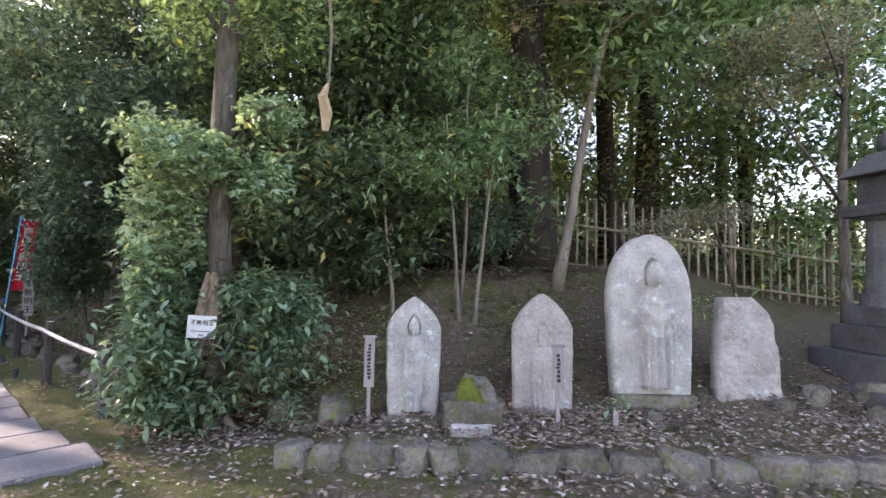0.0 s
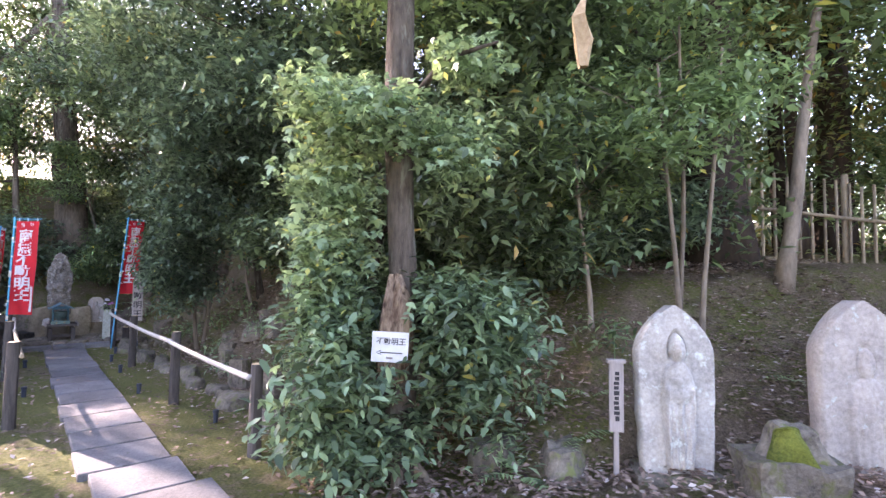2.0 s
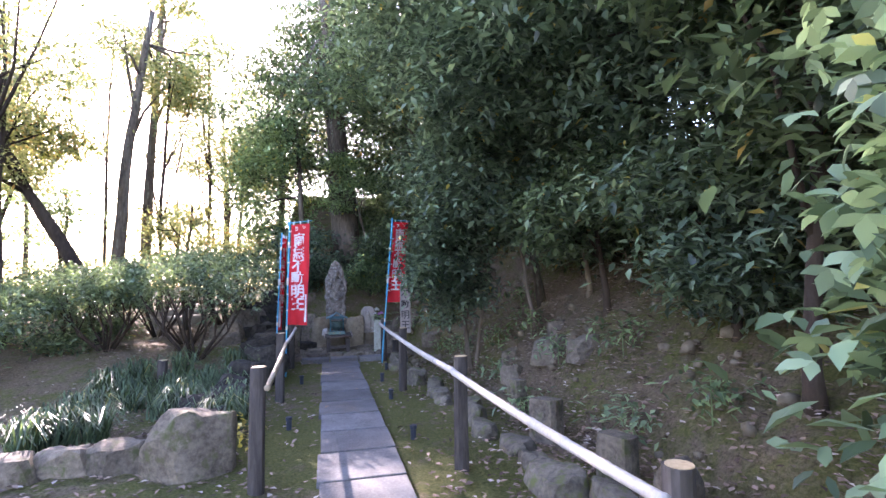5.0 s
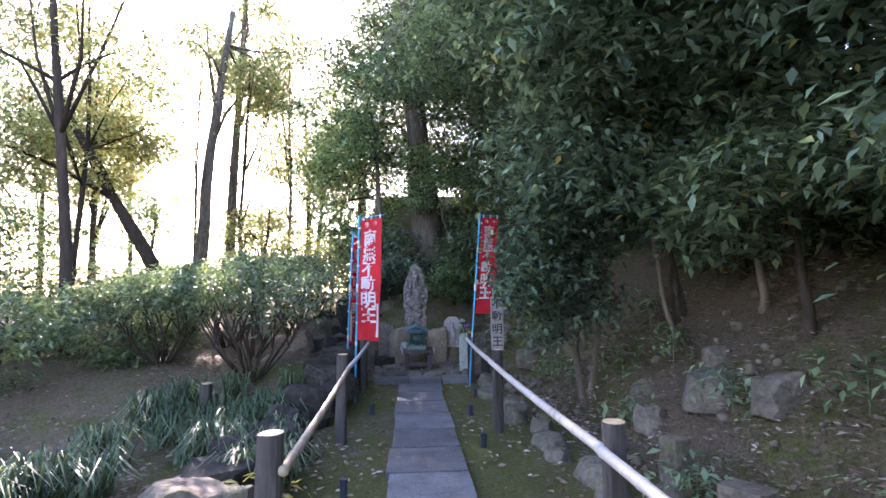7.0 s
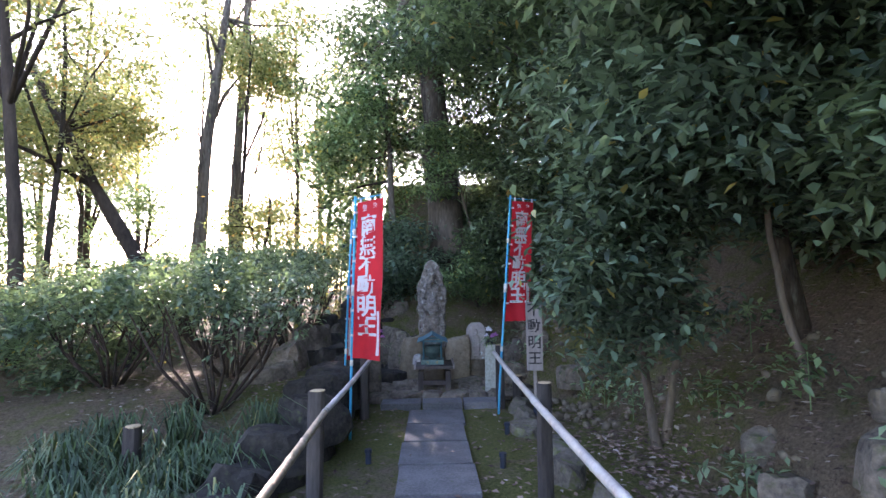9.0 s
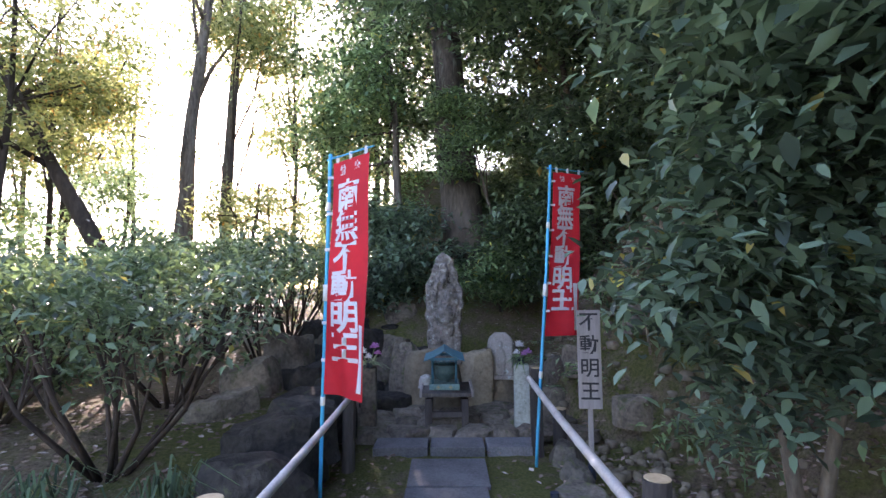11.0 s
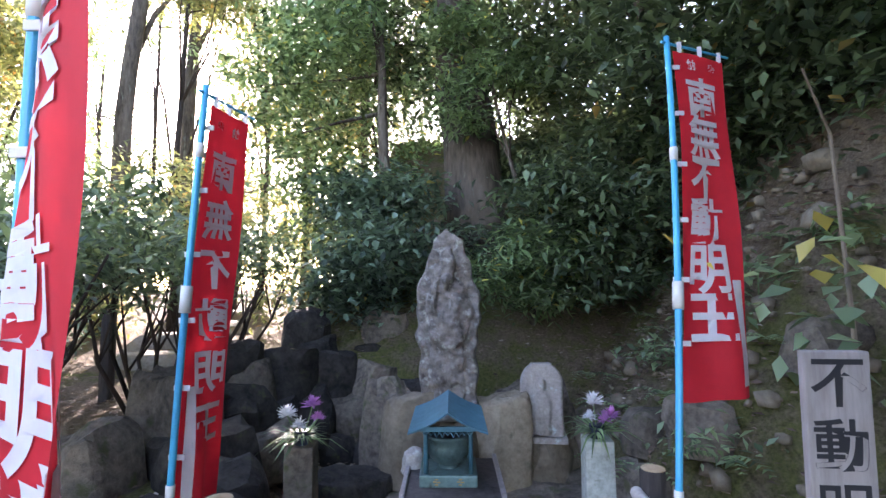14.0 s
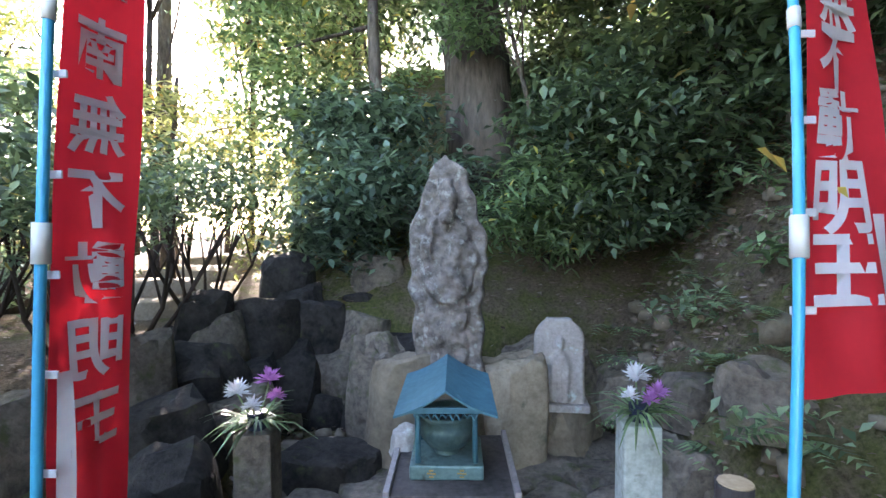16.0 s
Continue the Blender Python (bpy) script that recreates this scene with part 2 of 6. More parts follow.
def thing(name, at, label, category, group="", turn=0.0, kind=""):
    ob = new(name)
    ob.empty_display_size = 0.1
    ob.matrix_world = pose(*at, 0, 0, turn)
    return tagged(ob, label, category, group, kind)


def mesh_of(bm, material, smooth=False, name="mesh"):
    me = bpy.data.meshes.new(name)
    bmesh.ops.recalc_face_normals(bm, faces=bm.faces)
    bm.to_mesh(me)
    bm.free()
    for m in (material if isinstance(material, (list, tuple)) else [material]):
        me.materials.append(m)
    if smooth:
        me.shade_smooth()
        if material in (ROCK, SHADED_ROCK, KERB, TAN_ROCK):
            me.set_sharp_from_angle(angle=radians(24))
    return me


def part(name, bm, material, parent, label="", smooth=False):
    ob = new(name, mesh_of(bm, material, smooth, name))
    ob.parent = parent
    return tagged(ob, label)


def lone(name, bm, material, m, label, category, group="", smooth=False, kind=""):
    ob = new(name, mesh_of(bm, material, smooth, name))
    ob.matrix_world = m
    return tagged(ob, label, category, group, kind)


def array_mesh(name, verts, quads, material, smooth=False):
    """A mesh straight from arrays of vertices and equal-sided faces."""
    me = bpy.data.meshes.new(name)
    k = quads.shape[1]
    me.vertices.add(len(verts))
    me.vertices.foreach_set("co", np.ascontiguousarray(verts, dtype=np.float32).ravel())
    me.loops.add(quads.size)
    me.loops.foreach_set("vertex_index", np.ascontiguousarray(quads, dtype=np.int32).ravel())
    me.polygons.add(len(quads))
    me.polygons.foreach_set("loop_start", np.arange(0, quads.size, k, dtype=np.int32))
    me.update(calc_edges=True)
    me.validate()
    me.materials.append(material)
    if smooth:
        me.shade_smooth()
    return me


def box_bm(sx, sy, sz, bevel=0.01, at=(0, 0, 0), segments=2, taper=1.0):
    """A block standing on at, with rounded edges."""
    bm = bmesh.new()
    bmesh.ops.create_cube(bm, size=1.0)
    for v in bm.verts:
        k = taper if v.co.z > 0 else 1.0
        v.co = Vector((v.co.x * sx * k + at[0], v.co.y * sy * k + at[1], (v.co.z + 0.5) * sz + at[2]))
    if bevel:
        bmesh.ops.bevel(bm, geom=bm.edges[:], offset=bevel, segments=segments, affect="EDGES", profile=0.6)
    return bm


def tube_bm(points, radii, sides=8, bm=None, wobble=0.0):
    """A tapered round limb along points."""
    bm = bm or bmesh.new()
    rings = []
    for k, (p, r) in enumerate(zip(points, radii)):
        p = Vector(p)
        a = Vector(points[max(k - 1, 0)])
        b = Vector(points[min(k + 1, len(points) - 1)])
        way = (b - a).normalized()
        ref = Vector((1, 0, 0)) if abs(way.x) < 0.8 else Vector((0, 0, 1))
        ex = (ref - way * ref.dot(way)).normalized()
        ey = way.cross(ex)
        ring = []
        for j in range(sides):
            ang = 2 * math.pi * j / sides
            rr = r * (1 + wobble * noise.noise((p.x * 2 + math.cos(ang) * 1.3, p.y * 2 + math.sin(ang) * 1.3, p.z * 1.2)))
            ring.append(bm.verts.new(p + ex * (math.cos(ang) * rr) + ey * (math.sin(ang) * rr)))
        rings.append(ring)
    for a, b in zip(rings, rings[1:]):
        for j in range(sides):
            bm.faces.new((a[j], a[(j + 1) % sides], b[(j + 1) % sides], b[j]))
    bm.faces.new(rings[0][::-1])
    bm.faces.new(rings[-1])
    return bm


def rock_bm(sx, sy, sz, seed, rough=0.25, cuts=5, detail=3):
    cuts += 8
    rough *= 0.8
    bm = bmesh.new()
    bmesh.ops.create_icosphere(bm, subdivisions=detail, radius=1.0)
    r = random.Random(seed)
    for v in bm.verts:
        norm = (abs(v.co.x) ** 5 + abs(v.co.y) ** 5 + abs(v.co.z) ** 5) ** 0.2
        v.co *= 0.25 + 0.75 * 0.86 / norm
    planes = [(Vector((0.12 * r.uniform(-1, 1), 0.12 * r.uniform(-1, 1), 1)).normalized(), 0.56)]
    for _ in range(cuts):
        v = Vector((r.uniform(-1, 1), r.uniform(-1, 1), r.uniform(-0.4, 1))).normalized()
        planes.append((v, r.uniform(0.70, 0.92)))
    for v in bm.verts:
        for nrm, d in planes:
            over = v.co.dot(nrm) - d
            if over > 0:
                v.co -= nrm * over * 0.97
        v.co *= 1 + rough * noise.noise(v.co * 1.4 + Vector((seed, seed * 2, 0))) + rough * 0.45 * noise.noise(v.co * 3.6 + Vector((seed, 0, 3))) + rough * 0.25 * noise.noise(v.co * 8)
    top = max(v.co.z for v in bm.verts)
    for v in bm.verts:
        v.co = Vector((v.co.x * sx / 1.5, v.co.y * sy / 1.5, max(v.co.z / top, -0.25) * sz))
    return bm


def rock(name, x, y, z, size, seed, material, label, category="rock", group="", turn=0.0, rough=0.25, cuts=5, detail=3):
    return lone(name, rock_bm(*size, seed, rough, cuts, detail + 1), material, pose(x, y, z, 0, 0, turn), label, category, group, smooth=True)


# ---- the lie of the land ----
KX, KY = 1.93, 1.79          # a point of the kerb in front of the stone tablets
NX, NY = 0.763, 0.646        # the way from that kerb into the bank


def smooth(a, b, v):
    t = np.clip((v - a) / (b - a), 0, 1)
    return t * t * (3 - 2 * t)


def height(x, y):
    x, y = np.asarray(x, float), np.asarray(y, float)
    sa = (x - KX) * NX + (y - KY) * NY
    terrace = 0.14 * smooth(0.02, 0.10, sa) * (1 - smooth(2.2, 3.4, y)) * (1 - smooth(1.0, 2.0, sa) * 0)
    sb = x - 1.55 + 0.70 * smooth(11.2, 12.6, y)
    s = np.minimum(sa - 1.05 + 0.9 * smooth(2.2, 3.6, y), sb)
    steep = 0.30 + 0.26 * smooth(0.3, 2.6, y) + 0.36 * smooth(4.0, 8.5, y) + 0.55 * smooth(10.5, 12.5, y)
    bank = np.where(s > 0, steep * np.minimum(s, 2.3) * smooth(0, 0.5 - 0.25 * smooth(10.5, 12.5, y), s) + 0.10 * np.clip(s - 2.3, 0, 12), 0)
    left = 0.38 * smooth(-0.95, -1.35, x) * smooth(9.0, 10.8, y) + 0.055 * np.clip(y - 13, 0, 16) * smooth(-0.9, -1.8, x)
    back = 0.75 * smooth(13.55, 14.0, y) * smooth(-1.6, -0.9, x) + 0.75 * np.clip(y - 14, 0, 4) * smooth(-1.6, -0.9, x)
    bump = 0.05 * (np.sin(x * 2.1 + y * 0.7) * np.sin(y * 1.7 - x * 0.6)) * smooth(0.8, 2.4, np.abs(x))
    return np.maximum(terrace, 0) + np.maximum(bank, back) + left + bump * 0.6


def h(x, y):
    return float(height(x, y))


def build_ground():
    def axis(lo, hi, step):
        inner = np.arange(lo, hi, step)
        out = np.array([1, 2.5, 5, 9, 15, 30, 70, 200, 500])
        return np.concatenate([lo - out[::-1], inner, hi + out])
    xs, ys = axis(-8, 9, 0.07), axis(-3, 20, 0.07)
    gx, gy = np.meshgrid(xs, ys)
    gz = height(gx, gy)
    lumps = np.random.default_rng(3).normal(0, 0.006, gz.shape)
    gz = gz + 0.03 * np.sin(gx * 5.3 + 2 * np.sin(gy * 3.1)) * np.sin(gy * 4.7 + np.sin(gx * 4)) * (gx > 1.6) + lumps * ((np.abs(gx) < 9) & (gy < 20))
    verts = np.stack([gx, gy, gz], -1).reshape(-1, 3)
    nx, ny = len(xs), len(ys)
    i = (np.arange(ny - 1)[:, None] * nx + np.arange(nx - 1)[None]).ravel()
    quads = np.stack([i, i + 1, i + 1 + nx, i + nx], -1)
    ob = new("ground", array_mesh("ground", verts, quads, EARTH, True))
    tagged(ob, "brown earth and moss, littered with leaves, rising to a wooded bank", "ground", kind="structure")
    return ob


ground = build_ground()


# ---- foliage ----
def leaves_arrays(centres, normals_up, size, rng, spread=0.9, narrow=0.42, droop=0.25, fine=False, lobes=()):
    """Folded leaf blades at the centres; returns vertices and triangles."""
    n = len(centres)
    ang = rng.uniform(0, 2 * np.pi, n)
    tilt = rng.normal(-droop, 0.45 * spread, n)
    d = np.stack([np.cos(ang) * np.cos(tilt), np.sin(ang) * np.cos(tilt), np.sin(tilt)], -1)
    up = np.stack([rng.normal(0, 0.35 * spread, n), rng.normal(0, 0.35 * spread, n), np.ones(n)], -1)
    side = np.cross(d, up)
    side /= np.linalg.norm(side, axis=1, keepdims=True) + 1e-9
    nrm = np.cross(side, d)
    L = (size * rng.uniform(0.65, 1.3, n))[:, None]
    if lobes:
        # a compound leaf: leaflets that fan out from one stalk
        rows = []
        for turn in lobes:
            e = d * math.cos(turn) + side * math.sin(turn)
            w = np.cross(nrm, e)
            l2 = L * (1.0 - 0.22 * abs(turn))
            ring = [(0, 0, 0), (0.25, 0.13, 0.03), (0.55, 0.19, 0.03), (0.78, 0.10, 0.0), (1.0, 0.0, -0.10), (0.78, -0.10, 0.0), (0.55, -0.19, 0.03), (0.25, -0.13, 0.03)]
            rows.append(np.stack([centres + e * l2 * a + w * l2 * b * narrow / 0.5 + nrm * l2 * c for a, b, c in ring], 1))
        v = np.stack(rows, 1).reshape(-1, 3)
        return v, np.arange(len(v) // 8)[:, None] * 8 + np.arange(8)[None]
    W = L * narrow * rng.uniform(0.8, 1.2, n)[:, None]
    base = centres
    tip = centres + d * L - nrm * L * 0.12
    if fine:
        a, b = centres + d * L * 0.28, centres + d * L * 0.68 + nrm * L * 0.02
        ring = [base, a + side * W * 0.46 + nrm * W * 0.1, b + side * W * 0.40 + nrm * W * 0.08, tip, b - side * W * 0.40 + nrm * W * 0.08, a - side * W * 0.46 + nrm * W * 0.1]
        return np.stack(ring, 1).reshape(-1, 3), np.arange(n)[:, None] * 6 + np.arange(6)[None]
    mid = centres + d * L * 0.45
    left = mid + side * W * 0.5 + nrm * W * 0.12
    right = mid - side * W * 0.5 + nrm * W * 0.12
    v = np.stack([base, left, tip, right], 1).reshape(-1, 3)
    k = np.arange(n)[:, None] * 4
    f = np.concatenate([k + np.array([[0, 2, 1]]), k + np.array([[0, 3, 2]])], 0)
    return v, f


def cloud(blobs, count, size, rng, sprig=14, gap=0.0, **kw):
    """Leaves gathered in sprays near the skin of uneven blobs."""
    weight = np.array([b[3] * b[4] + b[4] * b[5] + b[3] * b[5] for b in blobs])
    weight = weight / weight.sum()
    ns = max(count // sprig, 1)
    pick = rng.choice(len(blobs), ns, p=weight)
    b = np.array(blobs, float)[pick]
    d = rng.normal(0, 1, (ns, 3))
    d /= np.linalg.norm(d, axis=1, keepdims=True)
    r = rng.uniform(0.25, 1.0, ns) ** 0.45
    wob = 1 + 0.28 * np.sin(d[:, 0] * 5 + pick * 1.7) * np.sin(d[:, 1] * 4 + pick) * np.cos(d[:, 2] * 5)
    c = b[:, :3] + d * b[:, 3:6] * (r * wob)[:, None]
    c = np.repeat(c, sprig, 0)
    off = rng.normal(0, 1, (len(c), 3)) * np.array([1.5, 1.5, 0.55]) * size
    return leaves_arrays(c + off, None, size, rng, **kw)


def leaf_part(name, blobs, count, size, material, parent, label="", seed=1, clear=(), **kw):
    v, f = cloud(blobs, count, size, np.random.default_rng(seed), **kw)
    if clear:
        k = 8 if kw.get("lobes") else 6 if kw.get("fine") else 4
        mid = v.reshape(-1, k, 3).mean(1)
        keep = np.ones(len(mid), bool)
        for cx, cy, cz, r in clear:
            keep &= ((mid - np.array([cx, cy, cz])) ** 2).sum(1) > r * r
        v, f = v.reshape(-1, k, 3)[keep].reshape(-1, 3), None
        f = np.arange(len(v)).reshape(-1, k)
    if parent is not None:
        v = v - np.array(parent.matrix_world.translation)
    ob = new(name, array_mesh(name, v, f, material))
    ob.parent = parent
    return tagged(ob, label)


def trunk_points(x, y, z, top, bend, seed, steps=9):
    r = random.Random(seed)
    pts = []
    for k in range(steps + 1):
        t = k / steps
        pts.append(Vector((x + (top[0] - x) * t + bend * math.sin(t * 5 + seed) * t * (1.3 - t) + r.uniform(-1, 1) * bend * 0.12,
                           y + (top[1] - y) * t + bend * math.cos(t * 4 + seed * 2) * t * (1.3 - t), z + (top[2] - z) * t)))
    return pts


def tree(x, y, top, radius, blobs, count, size, leaf, bark, label, category="tree", group="", seed=1, limbs=6, bend=0.15, limb_from=0.35, sides=10, sink=0.1, **kw):
    """A tree or tall shrub: tapered trunk, limbs that run to its clumps of leaves, and the crown."""
    z = h(x, y) - sink
    root = thing("tree" if category == "tree" else "shrub", (x, y, z), label, category, group)
    pts = trunk_points(x, y, z, top, bend, seed)
    o = Vector((x, y, z))
    radii = [radius * (1.0 - 0.62 * k / (len(pts) - 1)) * (1.35 if k == 0 else 1) for k in range(len(pts))]
    part("trunk", tube_bm([p - o for p in pts], radii, sides, wobble=0.25), bark, root, smooth=True)
    r = random.Random(seed * 7 + 1)
    order = sorted(range(len(blobs)), key=lambda k: -blobs[k][5])
    for k in order[:limbs]:
        b = blobs[k]
        j = min(len(pts) - 2, max(1, int(len(pts) * min(0.9, limb_from + 0.5 * r.random()))))
        a = pts[j]
        e = Vector(b[:3])
        mid = a.lerp(e, 0.5) + Vector((r.uniform(-0.15, 0.15), r.uniform(-0.15, 0.15), r.uniform(-0.05, 0.2)))
        part("limb", tube_bm([a - o, mid - o, e - o, e - o + (e - mid) * 0.4], [radii[j] * 0.55, radii[j] * 0.36, radii[j] * 0.2, radii[j] * 0.08], 6), bark, root, smooth=True)
    leaf_part("crown", blobs, count, size, leaf, root, seed=seed + 50, **kw)
    return root


def clumps(cx, cy, cz, rx, ry, rz, n, seed, scale=0.45):
    """Uneven clumps that make up a crown of that size."""
    r = random.Random(seed)
    out = []
    for _ in range(n):
        a, t = r.uniform(0, 2 * math.pi), r.uniform(-1, 1)
        q = math.sqrt(1 - t * t) * r.uniform(0.5, 1.0)
        s = scale * r.uniform(0.7, 1.35)
        out.append((cx + rx * q * math.cos(a), cy + ry * q * math.sin(a), cz + rz * t * 0.85, rx * s, ry * s, rz * s * 0.75))
    return out

# ---- walkway ----
walkway = thing("walkway", (0, 0, 0), "straight walkway of grey stone slabs laid end to end over moss", "walkway", kind="structure")


def slab(sx, sy, x, y, seed, z=-0.05, sz=0.09):
    bm = box_bm(sx, sy, sz, 0.008)
    r = random.Random(seed)
    tilt = (r.uniform(-0.006, 0.006), r.uniform(-0.006, 0.006))
    for v in bm.verts:
        v.co.z += tilt[0] * v.co.x + tilt[1] * v.co.y
        v.co.x += 0.004 * noise.noise(v.co * 6 + Vector((seed, 0, 0)))
    ob = part("slab", bm, SLAB, walkway)
    ob.matrix_parent_inverse = Matrix()
    ob.matrix_basis = pose(x, y, z, 0, 0, r.uniform(-0.5, 0.5))


for k in range(15):
    slab(0.53 + 0.012 * math.sin(k * 2.3), 0.503, 0.008 * math.sin(k * 1.9) + (0.20, 0.10, 0.04)[k] * 1.0 if k < 3 else 0.008 * math.sin(k * 1.9), 3.62 + 0.533 * k, k)
for k in range(3):
    slab(0.42, 0.26, -0.36 + 0.44 * k, 11.62, 40 + k, -0.03, 0.10)


# ---- rails ----
def log_post(x, y, top, r, label, group, lean=(0.0, 0.0), sink=0.12):
    root = thing("rail_post", (x, y, h(x, y)), label, "post", group)
    n = 7
    pts = [Vector((lean[0] * t, lean[1] * t, -sink + (top + sink) * t)) for t in [k / n for k in range(n + 1)]]
    bm = tube_bm(pts, [r * (1.06 - 0.08 * k / n) for k in range(n + 1)], 14, wobble=0.25)
    part("log", bm, POST_WOOD, root, smooth=False)
    cap = tube_bm([pts[-1] - Vector((0, 0, 0.004)), pts[-1] + Vector((0, 0, 0.003))], [r * 0.90, r * 0.86], 14)
    part("sawn_end", cap, CUT_WOOD, root, "pale sawn end of the log")
    return root


RP = "posts of the walkway rails"
right_posts = [(0.75, 4.70, 0.66), (0.63, 6.62, 0.72), (0.64, 9.14, 0.70), (0.70, 11.50, 0.66)]
left_posts = [(-0.62, 6.62, 0.72), (-0.68, 8.98, 0.71), (-0.70, 11.20, 0.68)]
for x, y, t in right_posts + left_posts:
    log_post(x, y, t, 0.047, "dark weathered round log post beside the slab walkway", RP, (0.012 * math.sin(y * 3), 0.01))


def bamboo(name, a, b, r, material, label, group):
    a, b = Vector(a), Vector(b)
    o = thing(name, a, label, "rail", group)
    n = max(4, int((b - a).length / 0.26))
    pts, rad = [], []
    for k in range(n + 1):
        t = k / n
        p = (b - a) * t + Vector((0, 0, -0.012 * math.sin(math.pi * t)))
        for dt, q in ((-0.012, 1.0), (0.0, 1.13), (0.012, 1.0)):
            pts.append(p + (b - a).normalized() * dt)
            rad.append(r * q)
    part("culm", tube_bm(pts, rad, 10), material, o, smooth=True)


bamboo("bamboo_rail", (0.70, 4.70, 0.57), (0.585, 6.60, 0.62), 0.021, BAMBOO, "pale bamboo rail between two log posts", "bamboo rails")
bamboo("bamboo_rail", (0.58, 6.62, 0.63), (0.58, 9.14, 0.60), 0.021, BAMBOO, "pale bamboo rail between two log posts", "bamboo rails")
bamboo("bamboo_rail", (0.585, 9.10, 0.60), (0.64, 11.50, 0.58), 0.021, BAMBOO, "pale bamboo rail between two log posts", "bamboo rails")
bamboo("bamboo_rail", (-0.56, 6.60, 0.60), (-0.62, 8.98, 0.60), 0.018, FENCE_BAMBOO, "greyish brown bamboo rail between two log posts", "bamboo rails")
bamboo("bamboo_rail", (-0.62, 8.96, 0.60), (-0.64, 11.2, 0.58), 0.018, BAMBOO, "pale bamboo rail between two log posts", "bamboo rails")


def ground_cap(x, y):
    o = thing("pipe_stub", (x, y, h(x, y)), "short dark capped pipe standing in the moss", "pipe", "pipe stubs beside the walkway")
    part("pipe", tube_bm([(0, 0, -0.05), (0, 0, 0.075)], [0.022, 0.022], 12), PIPE, o, smooth=False)
    part("cap", tube_bm([(0, 0, 0.075), (0, 0, 0.082), (0, 0, 0.105)], [0.022, 0.027, 0.026], 12), PIPE, o)


for x, y in ((0.78, 5.75), (0.44, 7.35), (0.45, 8.75), (0.47, 9.75), (-0.52, 7.9), (-0.5, 9.9), (0.62, 10.55)):
    ground_cap(x, y)


# ---- stone tablets ----
def relief_stele(name, m, width, tall, thick, outline, carve, material, label, rough=0.004, lump=0.0, seed=0, nu=84, nv=150):
    """A standing stone whose front is carved: outline(v) gives its half width (left, right) at the height v, carve(u, v) its relief."""
    bm = bmesh.new()
    front, backs = [], []
    for j in range(nv + 1):
        v = j / nv
        a, b = outline(v)
        rf, rb = [], []
        for i in range(nu + 1):
            u = -1 + 2 * i / nu
            x = (a if u < 0 else b) * u * width / 2
            z = v * tall
            edge = (1 - min(1.0, (1 - abs(u)) / 0.10)) ** 2
            y = -thick / 2 * (1 - 0.5 * edge) - carve(u, v)
            q = Vector((x, z, seed))
            y -= rough * noise.noise(q * 28) + lump * (noise.noise(q * 9) + 0.6 * noise.noise(q * 19))
            x += (rough * 1.5 + lump * 0.5) * noise.noise(Vector((z * 9, u * 2, seed + 5)))
            rf.append(bm.verts.new((x, y, z)))
            rb.append(bm.verts.new((x * 0.96, thick / 2 * (1 - 0.5 * edge) + lump * noise.noise(q * 6 + Vector((9, 9, 9))), z)))
        front.append(rf)
        backs.append(rb)
    for j in range(nv):
        for i in range(nu):
            bm.faces.new((front[j][i], front[j][i + 1], front[j + 1][i + 1], front[j + 1][i]))
            bm.faces.new((backs[j][i + 1], backs[j][i], backs[j + 1][i], backs[j + 1][i + 1]))
        bm.faces.new((front[j][0], front[j + 1][0], backs[j + 1][0], backs[j][0]))
        bm.faces.new((front[j][nu], backs[j][nu], backs[j + 1][nu], front[j + 1][nu]))
    for row_f, row_b in ((front[0], backs[0]), (front[nv], backs[nv])):
        for i in range(nu):
            bm.faces.new((row_f[i], row_f[i + 1], row_b[i + 1], row_b[i]))
    return lone(name, bm, material, m, label, "stone tablet", "carved stone tablets", smooth=True)


def pointed(v, foot=0.88, shoulder=0.72, tip=0.06):
    if v < shoulder:
        w = foot + (1 - foot) * math.sin(v / shoulder * math.pi / 2)
    else:
        t = (v - shoulder) / (1 - shoulder)
        w = max(tip, math.cos(t * math.pi / 2) ** 0.75 * (1 - 0.06 * t))
    return w, w


def rounded(v):
    if v < 0.62:
        w = 0.90 + 0.10 * math.sin(v / 0.62 * math.pi / 2)
    else:
        t = (v - 0.62) / 0.38
        w = max(0.09, math.sqrt(max(0, 1 - t * t)))
    return w, w


def jagged(v):
    w = 1.0 - 0.28 * v - 0.03 * math.sin(v * 9)
    if v > 0.84:
        t = (v - 0.84) / 0.16
        return w * (1 - 0.08 * t), w * (1 - 0.75 * t ** 1.3)
    return w, w


def bell(d, r):
    return math.exp(-(d / r) ** 2)


def hump(d):
    """A half-round bulge, 1 at the middle and 0 from 1 on."""
    return max(0.0, 1 - d * d) ** 0.3


